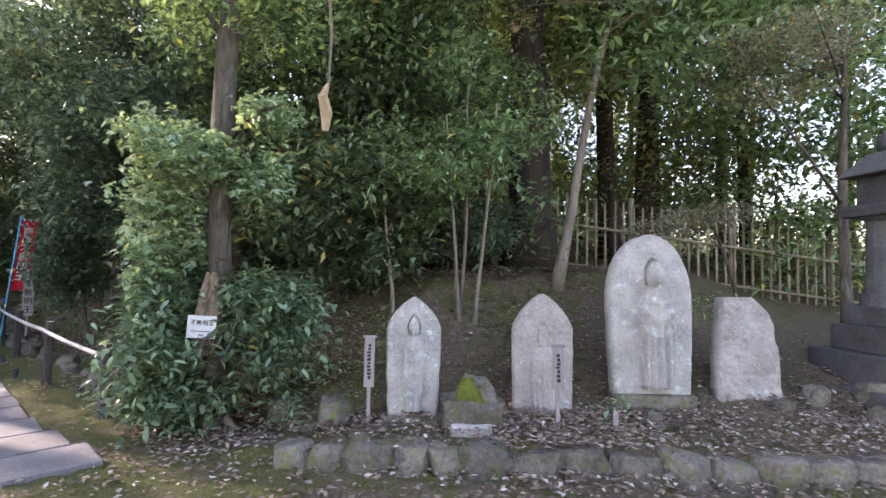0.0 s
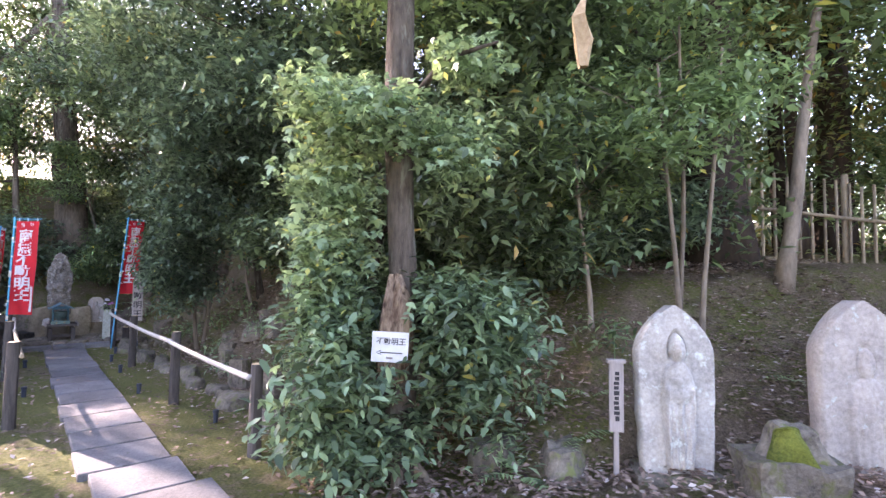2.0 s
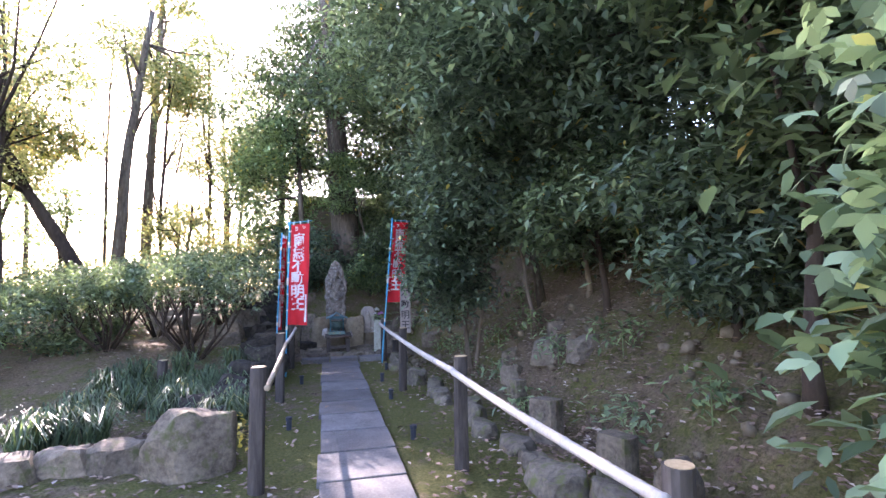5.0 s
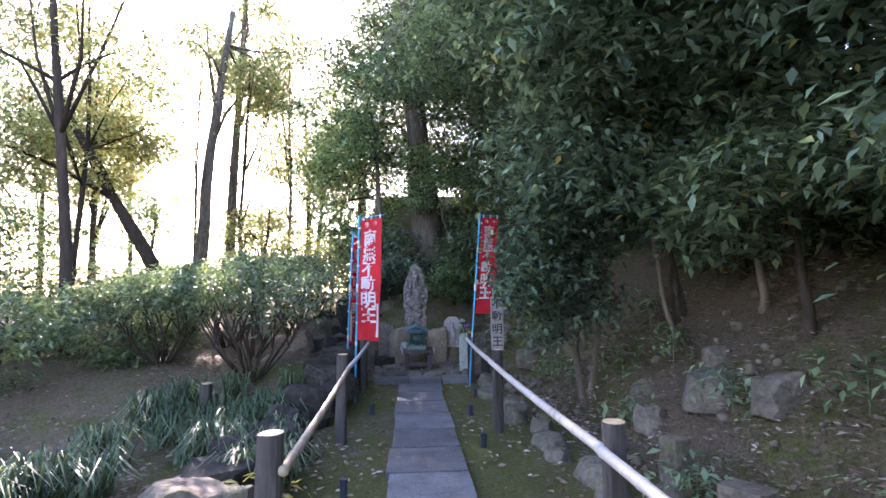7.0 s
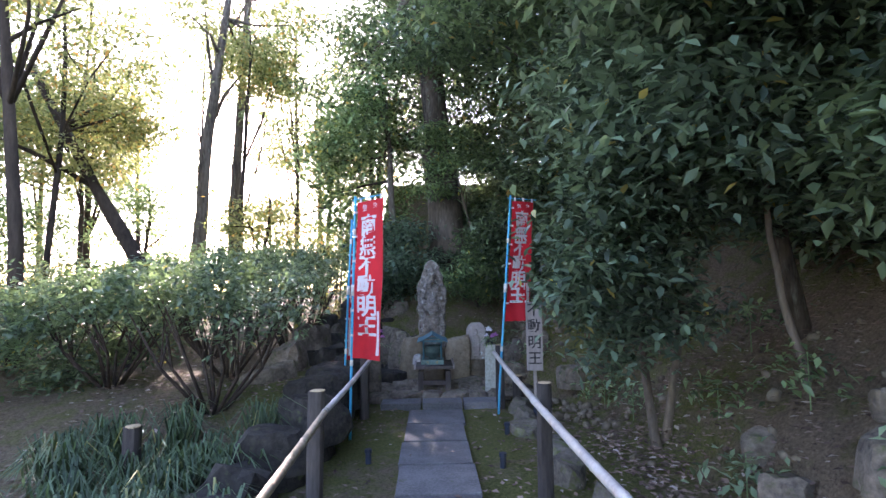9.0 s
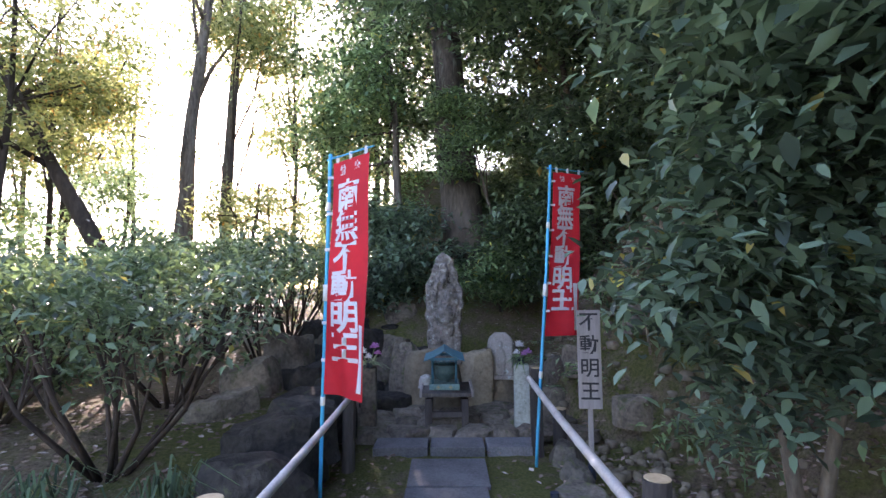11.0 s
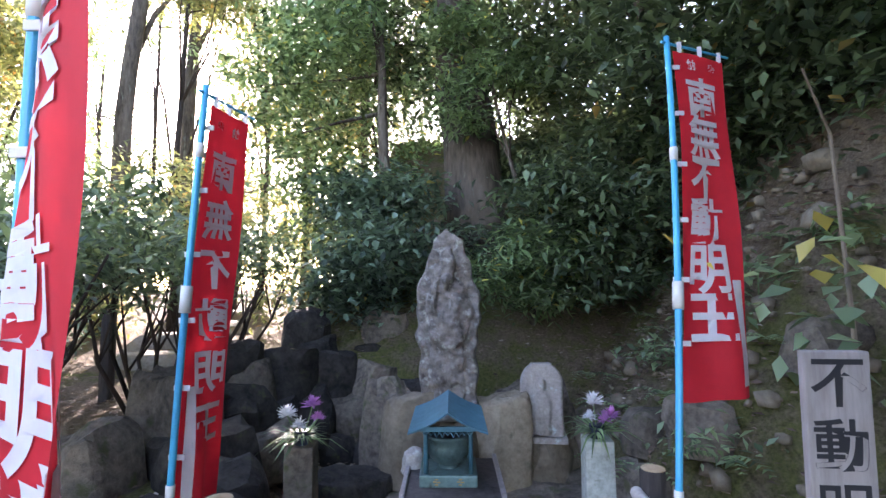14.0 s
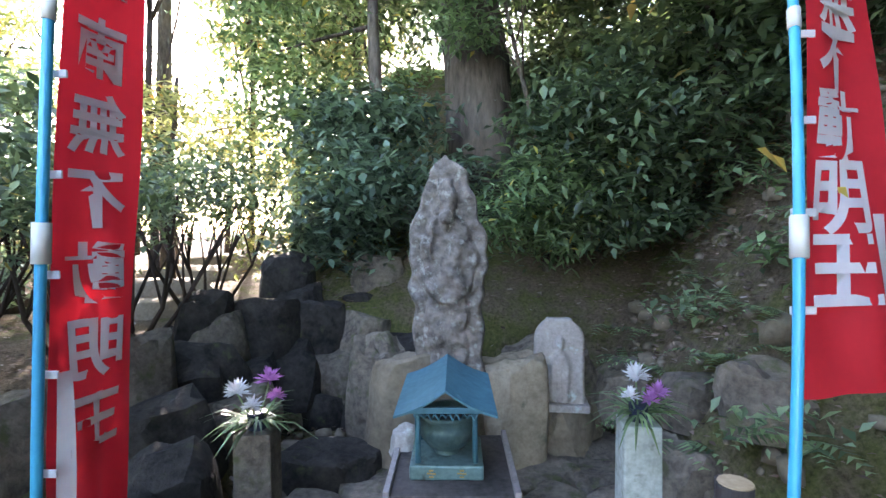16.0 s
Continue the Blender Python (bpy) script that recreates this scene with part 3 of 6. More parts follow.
def monk(scale, cx=0.0, cv=0.0, niche=0.5):
    """Relief of a robed standing figure with folded hands in a shallow niche."""
    def carve(u, v):
        u, v2 = u - cx, v - cv
        d = 0.0
        head = math.hypot(u / 0.17, (v2 - 0.72) / 0.085)
        body_w = 0.34 + 0.08 * math.sin((v2 - 0.1) * 5) if v2 < 0.5 else 0.42 * math.sqrt(max(0.02, 1 - ((v2 - 0.46) / 0.19) ** 2))
        if 0.06 < v2 < 0.66:
            d = max(d, hump(u / max(body_w, 0.05)) * 0.8)
            d += 0.10 * math.sin(u * 34 + v2 * 4) * (abs(u) < body_w * 0.9) * (v2 < 0.42)
            d += 0.14 * bell(math.hypot(u / 1.2, v2 - 0.50), 0.06)
            d += 0.05 * math.sin(v2 * 60 - abs(u) * 9) * (0.35 < v2 < 0.56) * (abs(u) < body_w * 0.8)
            d += 0.22 * bell(abs(u) - 0.30, 0.05) * (v2 < 0.5)
        # the ground is cut back in a trench round the figure
        if d == 0.0 and head > 1:
            near = min(head - 1, (abs(u) / max(body_w, 0.12) - 1) if 0.04 < v2 < 0.66 else 9.0)
            d -= 0.34 * math.exp(-(near / 0.22) ** 2)
        d = max(d, 0.95 * hump(head)) if head < 1 else d
        d += 0.14 * bell(u, 0.03) * bell(v2 - 0.71, 0.03) - 0.10 * bell(v2 - 0.735, 0.007) * bell(abs(u) - 0.06, 0.04)
        rim = smooth_scalar(niche - 0.06, niche + 0.06, abs(u) + max(0, v - 0.80) * 2.2)
        return scale * (d - 0.30 * (1 - rim) * (0.05 < v < 0.9))
    return carve


def smooth_scalar(a, b, v):
    t = min(1.0, max(0.0, (v - a) / (b - a)))
    return t * t * (3 - 2 * t)


FACE = -47.0
relief_stele("stone_tablet", pose(2.50, 2.46, 0.10, -3, 0, FACE), 0.47, 1.05, 0.16, lambda v: pointed(v), monk(0.085, 0.02, 0.03, -1.0), STELE, "pale grey pointed stone tablet with a carved standing figure", seed=1)
relief_stele("stone_tablet", pose(3.36, 1.72, 0.06, -2, 0, FACE), 0.54, 1.13, 0.17, lambda v: pointed(v, 0.94, 0.70), monk(0.032, 0.0, -0.06, -1.0), STELE_WARM, "brownish grey pointed stone tablet with a worn carving", seed=2)
relief_stele("stone_tablet", pose(4.26, 1.13, 0.22, -3, 0, FACE), 0.79, 1.53, 0.24, rounded, monk(0.17, 0.08, 0.03, -1.0), STELE, "tall round-topped stone tablet with a carved standing monk", seed=3)
relief_stele("stone_tablet", pose(4.95, 0.48, 0.06, -4, 0, FACE + 4), 0.70, 1.12, 0.18, jagged, lambda u, v: 0.0, STELE_WARM, "uncarved brownish stone tablet with a broken top", rough=0.006, lump=0.012, seed=4)
lone("tablet_base", box_bm(0.74, 0.34, 0.24, 0.03), KERB, pose(4.25, 1.12, 0.06, 0, 0, FACE), "dark mossy stone block under the tall tablet", "stone base")
lone("tablet_base", box_bm(0.56, 0.30, 0.16, 0.03), KERB, pose(3.36, 1.72, 0.02, 0, 0, FACE), "mossy stone block under the pointed tablet", "stone base")
lone("tablet_base", box_bm(0.52, 0.30, 0.14, 0.03), KERB, pose(2.50, 2.46, 0.02, 0, 0, FACE), "mossy stone block under the pointed tablet", "stone base")


def moss_stone():
    root = thing("small_shrine_stone", (2.62, 1.90, 0.10), "low broken stone with bright green moss on its front", "stone", turn=FACE)
    def worn(bm, seed, amount):
        bmesh.ops.subdivide_edges(bm, edges=bm.edges[:], cuts=3, use_grid_fill=True)
        for v in bm.verts:
            v.co += Vector((noise.noise(v.co * 9 + Vector((seed, 0, 0))), noise.noise(v.co * 9 + Vector((0, seed, 0))), noise.noise(v.co * 9 + Vector((0, 0, seed))))) * amount
        return bm

    part("stone", worn(box_bm(0.46, 0.34, 0.27, 0.04), 3, 0.035), KERB, root, smooth=True)
    part("peak", worn(box_bm(0.40, 0.26, 0.24, 0.04, (0.03, 0.02, 0.20), 2, 0.42), 8, 0.04), KERB, root, smooth=True)
    part("moss", worn(box_bm(0.27, 0.10, 0.27, 0.035, (-0.03, -0.10, 0.17), 2, 0.55), 5, 0.045), MOSS, root, "thick green moss", smooth=True)
    part("ledge", box_bm(0.32, 0.10, 0.11, 0.025, (-0.01, -0.155, 0.0)), STELE, root, "pale stone ledge")


moss_stone()


def marker(x, y, tall, label):
    root = thing("wooden_marker", (x, y, h(x, y)), label, "marker", "wooden markers beside the tablets", turn=FACE)
    part("stake", box_bm(0.03, 0.03, 0.42, 0.004, (0, 0.012, -0.06)), BOARD, root)
    b = part("board", box_bm(0.085, 0.022, tall - 0.33, 0.003, (0, 0, 0.30)), BOARD, root)
    part("cap", box_bm(0.11, 0.045, 0.022, 0.004, (0, 0.004, tall - 0.03)), BOARD, root)
    bm = bmesh.new()
    rr = random.Random(int(x * 100))
    z = tall - 0.08
    while z > 0.36:
        s = rr.uniform(0.018, 0.03)
        bar = box_bm(rr.uniform(0.022, 0.034), 0.002, s, 0, (rr.uniform(-0.004, 0.004), -0.0128, z - s))
        me = bpy.data.meshes.new("bar")
        bar.to_mesh(me)
        bar.free()
        bm.from_mesh(me)
        z -= s + 0.008
    part("writing", bm, INK, b, "faded black brush writing")


marker(2.18, 2.66, 0.74, "narrow grey wooden marker board on a stake, brush-written")
marker(3.06, 1.38, 0.66, "narrow pale wooden marker board on a stake, brush-written")


def offering_post():
    root = thing("flower_tube", (3.36, 1.04, 0.10), "short pale stake with a green sprig before the tall tablet", "flower tube")
    part("tube", tube_bm([(0, 0, -0.05), (0, 0, 0.22)], [0.022, 0.02], 10), BOARD, root)
    leaf_part("sprig", [(3.36, 1.04, 0.36, 0.03, 0.03, 0.05)], 40, 0.07, LEAF_MID, root, seed=3)["kind"] = "stuff"


offering_post()

# kerb of rough blocks in front of the tablets
kd = Vector((0.646, -0.763, 0))
pos = -1.0
k = 0
rr = random.Random(4)
while pos < 3.6:
    ln = rr.uniform(0.20, 0.37)
    c = Vector((KX, KY, 0)) + kd * (pos + ln / 2) + Vector((NX, NY, 0)) * 0.10
    bm = rock_bm(ln * 1.02, 0.26, rr.uniform(0.17, 0.22), 60 + k, 0.10, 5, 4)
    lone("kerb_stone", bm, KERB, pose(c.x, c.y, -0.02, 0, 0, -49.7 + rr.uniform(-5, 5)), "rough grey mossy block of the low kerb", "kerb stone", "kerb stones before the tablets", smooth=True)
    pos += ln
    k += 1
for x, y, s, sd in ((3.85, 0.92, 0.20, 3), (5.35, 0.0, 0.26, 4), (5.3, -0.45, 0.30, 5), (5.75, -0.4, 0.34, 6), (2.05, 2.95, 0.3, 7), (4.95, 0.2, 0.22, 9), (1.85, 3.35, 0.3, 11), (5.05, -0.75, 0.3, 15)):
    rock("stone", x, y, h(x, y) - 0.03, (s, s * 0.8, s * 0.62), sd, KERB, "rounded grey stone lying in fallen leaves", "stone", "loose stones near the tablets", detail=2)


def stone_lantern():
    root = thing("stone_lantern", (6.25, -0.52, 0.10), "tall dark stone lantern on a stepped square base", "stone lantern", turn=FACE + 8)
    z = -0.05
    for s, t in ((1.30, 0.30), (0.98, 0.30), (0.70, 0.26), (0.52, 0.20)):
        part("step", box_bm(s, s, t, 0.02, (0, 0, z)), LANTERN_STONE, root)
        z += t
    part("shaft", tube_bm([(0, 0, z), (0, 0, z + 0.12), (0, 0, z + 0.14), (0, 0, z + 0.85), (0, 0, z + 0.9)], [0.25, 0.25, 0.2, 0.18, 0.24], 16), LANTERN_STONE, root)
    z += 0.9
    part("platform", box_bm(0.56, 0.56, 0.12, 0.03, (0, 0, z)), LANTERN_STONE, root)
    part("light_box", box_bm(0.36, 0.36, 0.30, 0.02, (0, 0, z + 0.12)), LANTERN_STONE, root)
    part("roof", box_bm(0.60, 0.60, 0.24, 0.03, (0, 0, z + 0.42), 2, 0.4), LANTERN_STONE, root)
    part("finial", tube_bm([(0, 0, z + 0.66), (0, 0, z + 0.72), (0, 0, z + 0.82), (0, 0, z + 0.9)], [0.06, 0.09, 0.07, 0.01], 12), LANTERN_STONE, root, smooth=True)


stone_lantern()


# ---- bamboo fence on the bank ----
def fence():
    a, b = Vector((5.9, 3.55, 0)), Vector((10.6, -0.75, 0))
    n = 44
    root = thing("bamboo_fence", (a.x, a.y, 0), "tall open fence of split bamboo pickets along the bank", "fence")
    r = random.Random(8)
    d = (b - a).normalized()
    for k in range(n):
        p = a.lerp(b, k / (n - 1)) - a
        z0 = 1.27 - 0.72 * k / n
        t = 1.42 + r.uniform(-0.07, 0.07)
        lean = r.uniform(-0.03, 0.03)
        part("picket", tube_bm([p + Vector((0, 0, z0 - 0.4)), p + Vector((lean * 0.5, 0, z0 + t * 0.5)), p + Vector((lean, 0, z0 + t))], [0.021, 0.020, 0.017], 7), FENCE_BAMBOO, root, smooth=True)
    off = Vector((d.y, -d.x, 0)) * 0.035
    for up in (0.35, 0.95):
        part("cross_rail", tube_bm([off + Vector((0, 0, 1.27 + up)), (b - a) + off + Vector((0, 0, 0.55 + up))], [0.022, 0.022], 7), FENCE_BAMBOO, root, smooth=True)
    for k in range(0, n, 11):
        p = a.lerp(b, k / (n - 1)) - a - off * 2
        z0 = 1.27 - 0.72 * k / n
        part("post", tube_bm([p + Vector((0, 0, z0 - 0.5)), p + Vector((0, 0, z0 + 1.5))], [0.045, 0.04], 9), FENCE_BAMBOO, root, smooth=True)


fence()

# ---- little stones along the right of the walkway ----
for k in range(17):
    y = 5.45 + 0.37 * k
    x = 1.16 - 0.02 * k + 0.07 * math.sin(k * 2.1)
    s = 0.30 + 0.08 * math.sin(k * 3.7)
    rock("edging_stone", x, y, h(x, y) - 0.04, (s * 0.68, s * 1.0, 0.16 + 0.04 * math.sin(k * 1.3)), 100 + k, KERB, "rough grey boulder of the low edging under the bank", "edging stone", "edging stones under the bank", 10 * math.sin(k), 0.18, 6, 2)


def small_stone(x, y, w, t, d, seed, label, shape):
    relief_stele("stone_marker", pose(x, y, h(x, y) - 0.04, -3, 3 * math.sin(seed), -68 + 6 * math.sin(seed * 2)), w, t, d, shape, lambda u, v: 0.012 * bell(abs(u) - 0.45, 0.1) * (0.2 < v < 0.8), ROCK, label, 0.004, 0.006, seed, 14, 20)


blunt = lambda v: (1 - 0.08 * v - 0.25 * max(0, v - 0.9) * 10 * 0.3, 1 - 0.06 * v)
small_stone(1.44, 5.62, 0.23, 0.36, 0.12, 21, "small pointed grey stone marker on the mossy bank", lambda v: pointed(v, 0.9, 0.62))
small_stone(1.42, 6.10, 0.24, 0.34, 0.14, 22, "small blunt grey stone marker on the mossy bank", blunt)
small_stone(1.40, 7.00, 0.25, 0.36, 0.16, 23, "small blunt pale stone marker on the mossy bank", blunt)
small_stone(1.46, 7.75, 0.17, 0.36, 0.12, 24, "slim blunt pale stone marker on the mossy bank", blunt)
for x, y, s, sd in ((2.05, 8.3, 0.34, 1), (1.85, 8.75, 0.26, 2), (2.3, 8.6, 0.22, 3), (2.15, 7.75, 0.3, 8), (1.95, 9.15, 0.22, 5), (1.75, 12.1, 0.34, 7), (1.55, 11.75, 0.3, 6), (1.3, 12.35, 0.34, 9), (1.15, 12.7, 0.3, 12), (1.05, 13.35, 0.4, 13), (2.5, 11.6, 0.3, 14), (2.75, 11.9, 0.22, 17), (2.6, 12.2, 0.26, 18)):
    rock("stone", x, y, h(x, y) - 0.05, (s, s * 0.85, s * 0.7), sd + 200, ROCK, "grey stone lodged in the earth bank", "stone", "stones in the bank", detail=2)


def sawn_log(x, y, t, r):
    root = thing("sawn_stump", (x, y, h(x, y)), "short sawn log stump standing at the bank's foot", "stump")
    part("log", tube_bm([(0, 0, -0.1), (0, 0, t)], [r * 1.05, r], 14, wobble=0.2), POST_WOOD, root)
    part("sawn_end", tube_bm([(0, 0, t - 0.004), (0, 0, t + 0.003)], [r * 0.93, r * 0.9], 14), CUT_WOOD, root, "orange sawn end")


sawn_log(0.92, 11.72, 0.30, 0.055)

# ---- left of the walkway ----
rock("boulder", -1.10, 7.12, -0.04, (0.48, 0.44, 0.46), 5, ROCK, "large flat-topped grey boulder beside the log post", "boulder", turn=-8, rough=0.12, cuts=8)
for k in range(6):
    rock("edging_stone", -1.58 - 0.30 * k, 7.26 + 0.05 * math.sin(k * 2), -0.04, (0.36, 0.30, 0.24 - 0.01 * k), 130 + k, ROCK, "squat grey edging stone beside the earth path", "edging stone", "edging stones of the earth path", rough=0.12, cuts=8, detail=2)


def stub(x, y, t, r, label):
    log_post(x, y, t, r, label, "short posts beside the earth path", (0.01, 0.0))


stub(-1.90, 9.35, 0.42, 0.05, "short brown log post among strap-leaved plants")
stub(-2.75, 13.7, 0.72, 0.05, "dark short log post beside the earth path")
stub(-3.6, 12.2, 0.75, 0.05, "dark short log post beside the earth path")


def strap_plants():
    rng = np.random.default_rng(11)
    n = 2600
    cx = rng.choice(26, n)
    px = rng.uniform(-2.5, -0.95, 26)
    py = 7.55 + rng.uniform(0, 2.4, 26)
    x = px[cx] + rng.normal(0, 0.06, n)
    y = py[cx] + rng.normal(0, 0.06, n)
    a = rng.uniform(0, 2 * np.pi, n)
    L = rng.uniform(0.25, 0.5, n)
    out = rng.uniform(0.25, 0.85, n) * L
    verts, faces = [], []
    z = height(x, y)
    for s, lift in ((0.0, 0.0), (0.45, 0.75), (1.0, 0.45)):
        w = 0.007 * (1.2 - s)
        bx, by, bz = x + np.cos(a) * out * s, y + np.sin(a) * out * s, z + L * lift * 0.85
        verts.append(np.stack([bx - np.sin(a) * w, by + np.cos(a) * w, bz], -1))
        verts.append(np.stack([bx + np.sin(a) * w, by - np.cos(a) * w, bz], -1))
    v = np.stack(verts, 1).reshape(-1, 3)
    i = np.arange(n)[:, None] * 6
    f = np.concatenate([i + np.array([[0, 1, 3, 2]]), i + np.array([[2, 3, 5, 4]])], 0)
    ob = new("strap_leaved_plants", array_mesh("strap_leaved_plants", v, f, GRASS))
    tagged(ob, "clumps of dark green arching strap-leaved plants", "plants", kind="stuff")


strap_plants()

# rocks, coloured dark for shade, that hold up the left bank beside and behind the shrine
spots = [(-1.22, 8.0, .24), (-1.22, 8.55, .28), (-1.18, 9.1, .32), (-1.18, 9.6, .40), (-1.05, 10.1, .5), (-1.15, 10.6, .56), (-1.1, 11.05, .55), (-1.2, 11.5, .52), (-1.12, 11.95, .55), (-1.35, 12.35, .62), (-1.5, 12.7, .66), (-1.3, 12.95, .72), (-1.38, 13.3, .8), (-1.2, 13.6, .86), (-0.95, 13.75, .8), (-0.72, 13.85, .72), (-0.5, 13.95, .6), (-0.22, 14.0, .62), (0.05, 14.02, .55), (0.35, 14.05, .5), (0.65, 14.0, .45), (-1.1, 13.9, 1.15), (-0.75, 14.15, 1.12), (-1.6, 13.3, .95), (-0.4, 14.25, 1.0)]
for k, (x, y, t) in enumerate(spots):
    courses = max(1, round(t / 0.25))
    each = t / courses
    rr = random.Random(700 + k)
    for j in range(courses):
        w = (0.44 + 0.09 * math.sin(k * 2.7 + j * 1.9)) * (1 - 0.10 * j)
        back = 0.05 * j
        rock("dark_rock", x - back * (x < -0.9) + 0.16 * (j % 2) + rr.uniform(-.07, .07), y + back * (y > 13.4) + rr.uniform(-.05, .05), -0.05 + each * j, (w * 1.2, w * 1.1, each * 1.18), 300 + k + 31 * j, ROCK if y > 12.2 and (k * 2 + j) % 3 == 2 else SHADED_ROCK, "rough rock, mostly coloured blackish for deep shade, stacked in the low retaining wall", "rock", "dark rocks of the retaining wall", rr.uniform(0, 360), 0.22, 6, 2)
for x, y, s, t, sd in ((-1.55, 12.55, .42, .82, 1), (-1.72, 12.05, .46, .64, 2), (-1.75, 11.35, .5, .5, 3)):
    rock("boulder", x, y, 0.05, (s, s, t), 340 + sd, ROCK, "angular grey boulder on top of the retaining wall", "boulder", "boulders on the wall", 20 * sd, 0.12, 9)
for x, y, z, sd in ((-3.5, 16.2, 0, 1), (-3.7, 17.4, .05, 2), (-3.9, 18.6, .1, 3), (-3.2, 15.1, 0, 4)):
    lone("path_step", rock_bm(1.1, 0.4, 0.30 + z, 400 + sd, 0.1, 6), TAN_ROCK, pose(x, y, h(x, y) - 0.12, 0, 0, 12), "pale flat stone step of the earth path", "step", "stone steps of the earth path", smooth=True)

# flat stones in front of the statue
platform = thing("flagstone_paving", (0, 0, 0), "uneven dark flagstones laid in earth before the statue", "paving", kind="structure")
rr = random.Random(21)
for j in range(5):
    x = -1.0
    while x < 1.25:
        w = rr.uniform(0.2, 0.36)
        bm = rock_bm(w * 1.0, 0.27, 0.085, 500 + int(x * 50) + j * 97, 0.22, 4, 3)
        ob = part("flagstone", bm, ROCK, platform, smooth=True)
        ob.matrix_basis = pose(x + w / 2, 11.92 + 0.27 * j + rr.uniform(-0.03, 0.03), 0.035, 0, 0, rr.uniform(-15, 15))
        x += w


# ---- the statue ----
def flame_outline(v):
    pts = [(0, .92), (.12, .88), (.3, .90), (.5, .95), (.62, 1.0), (.70, .96), (.78, .72), (.86, .58), (.93, .50), (.965, .30), (.985, .10), (1.0, .03)]
    for (a, x), (b, y) in zip(pts, pts[1:]):
        if v <= b:
            t = (v - a) / (b - a)
            return (x + (y - x) * t,) * 2
    return 0.03, 0.03


def guardian(u, v):
    d = 0.8 * hump(math.hypot(u / 0.36, (v - 0.80) / 0.10))
    d += 0.7 * hump(math.hypot(u / 0.7, (v - 0.56) / 0.2))
    d += 0.45 * hump(math.hypot((u + 0.05) / 0.6, (v - 0.25) / 0.28))
    d += 0.30 * bell(u + 0.38 - 0.1 * (v - 0.6), 0.07) * (0.55 < v < 0.9)
    d += 0.25 * bell(math.hypot(u - 0.25, (v - 0.52) * 2), 0.2)
    d += 0.16 * math.sin(v * 40 + u * 8) * (0.35 < v < 0.66)
    return 0.075 * d


relief_stele("stone_statue", pose(-0.02, 12.86, 0.50, -2, 0, 0), 0.40, 1.16, 0.22, flame_outline, guardian, FLAME_STONE, "tall rough grey stone statue of a guardian deity before flames", 0.012, 0.022, 7, 64, 150)["category"] = "statue"
rock("base_rock", -0.25, 12.90, 0.06, (0.40, 0.34, 0.62), 71, TAN_ROCK, "tan upright rock at the foot of the statue", "rock", "rocks at the statue's foot", 4, 0.10, 9)
rock("base_rock", 0.24, 12.90, 0.06, (0.42, 0.34, 0.60), 73, TAN_ROCK, "tan upright rock at the foot of the statue", "rock", "rocks at the statue's foot", -6, 0.10, 9)
rock("base_rock", 0.0, 12.88, 0.06, (0.44, 0.40, 0.50), 75, TAN_ROCK, "tan rock bearing the statue", "rock", "rocks at the statue's foot", 0, 0.10, 6)
rock("rock", -0.62, 12.72, 0.04, (0.46, 0.34, 0.20), 77, SHADED_ROCK, "flat dark rock lying before the wall", "rock")
rock("rock", -0.42, 13.25, 0.06, (0.34, 0.3, 0.62), 78, ROCK, "squared grey stone of the wall behind the statue", "rock")
rock("rock", 0.62, 13.42, 0.04, (0.55, 0.3, 0.62), 79, ROCK, "grey rock behind the small carved stone", "rock")
rock("rock", 0.58, 13.10, 0.04, (0.46, 0.36, 0.34), 80, TAN_ROCK, "mossy rock bearing the small carved stone", "rock")
rock("rock", 1.02, 12.55, 0.04, (0.36, 0.34, 0.30), 83, ROCK, "grey rock beside the flower pedestal", "rock")
relief_stele("stone_relief", pose(0.58, 13.02, 0.33, -3, 0, -6), 0.27, 0.47, 0.13, lambda v: (1.0, 1.0) if v < 0.75 else (math.sqrt(max(0.25, 1 - ((v - 0.75) / 0.27) ** 2)),) * 2, monk(0.035, 0.0, 0.0, -1.0), STELE_WARM, "small round-topped stone carved with a deity", seed=12, nu=30, nv=44)
lone("relief_foot", box_bm(0.31, 0.20, 0.04, 0.008), STELE_WARM, pose(0.58, 13.02, 0.315, 0, 0, -6), "thin stone foot under the small carved stone", "stone base")


# ---- incense burner on its table ----
def offering_table():
    root = thing("offering_table", (0.0, 12.22, 0.06), "low dark wooden offering table on flagstones", "table")
    part("tabletop", box_bm(0.46, 0.52, 0.035, 0.006, (0, 0, 0.285)), POST_WOOD, root)
    for x in (-0.225, 0.225):
        part("edge_board", box_bm(0.022, 0.54, 0.055, 0.004, (x, 0, 0.285)), BOARD, root)
    for x in (-0.16, 0.16):
        for y in (-0.19, 0.19):
            part("leg", box_bm(0.06, 0.06, 0.29, 0.006, (x, y, -0.03)), POST_WOOD, root)
    part("stretcher", box_bm(0.30, 0.035, 0.05, 0.004, (0, -0.19, 0.10)), POST_WOOD, root)


offering_table()


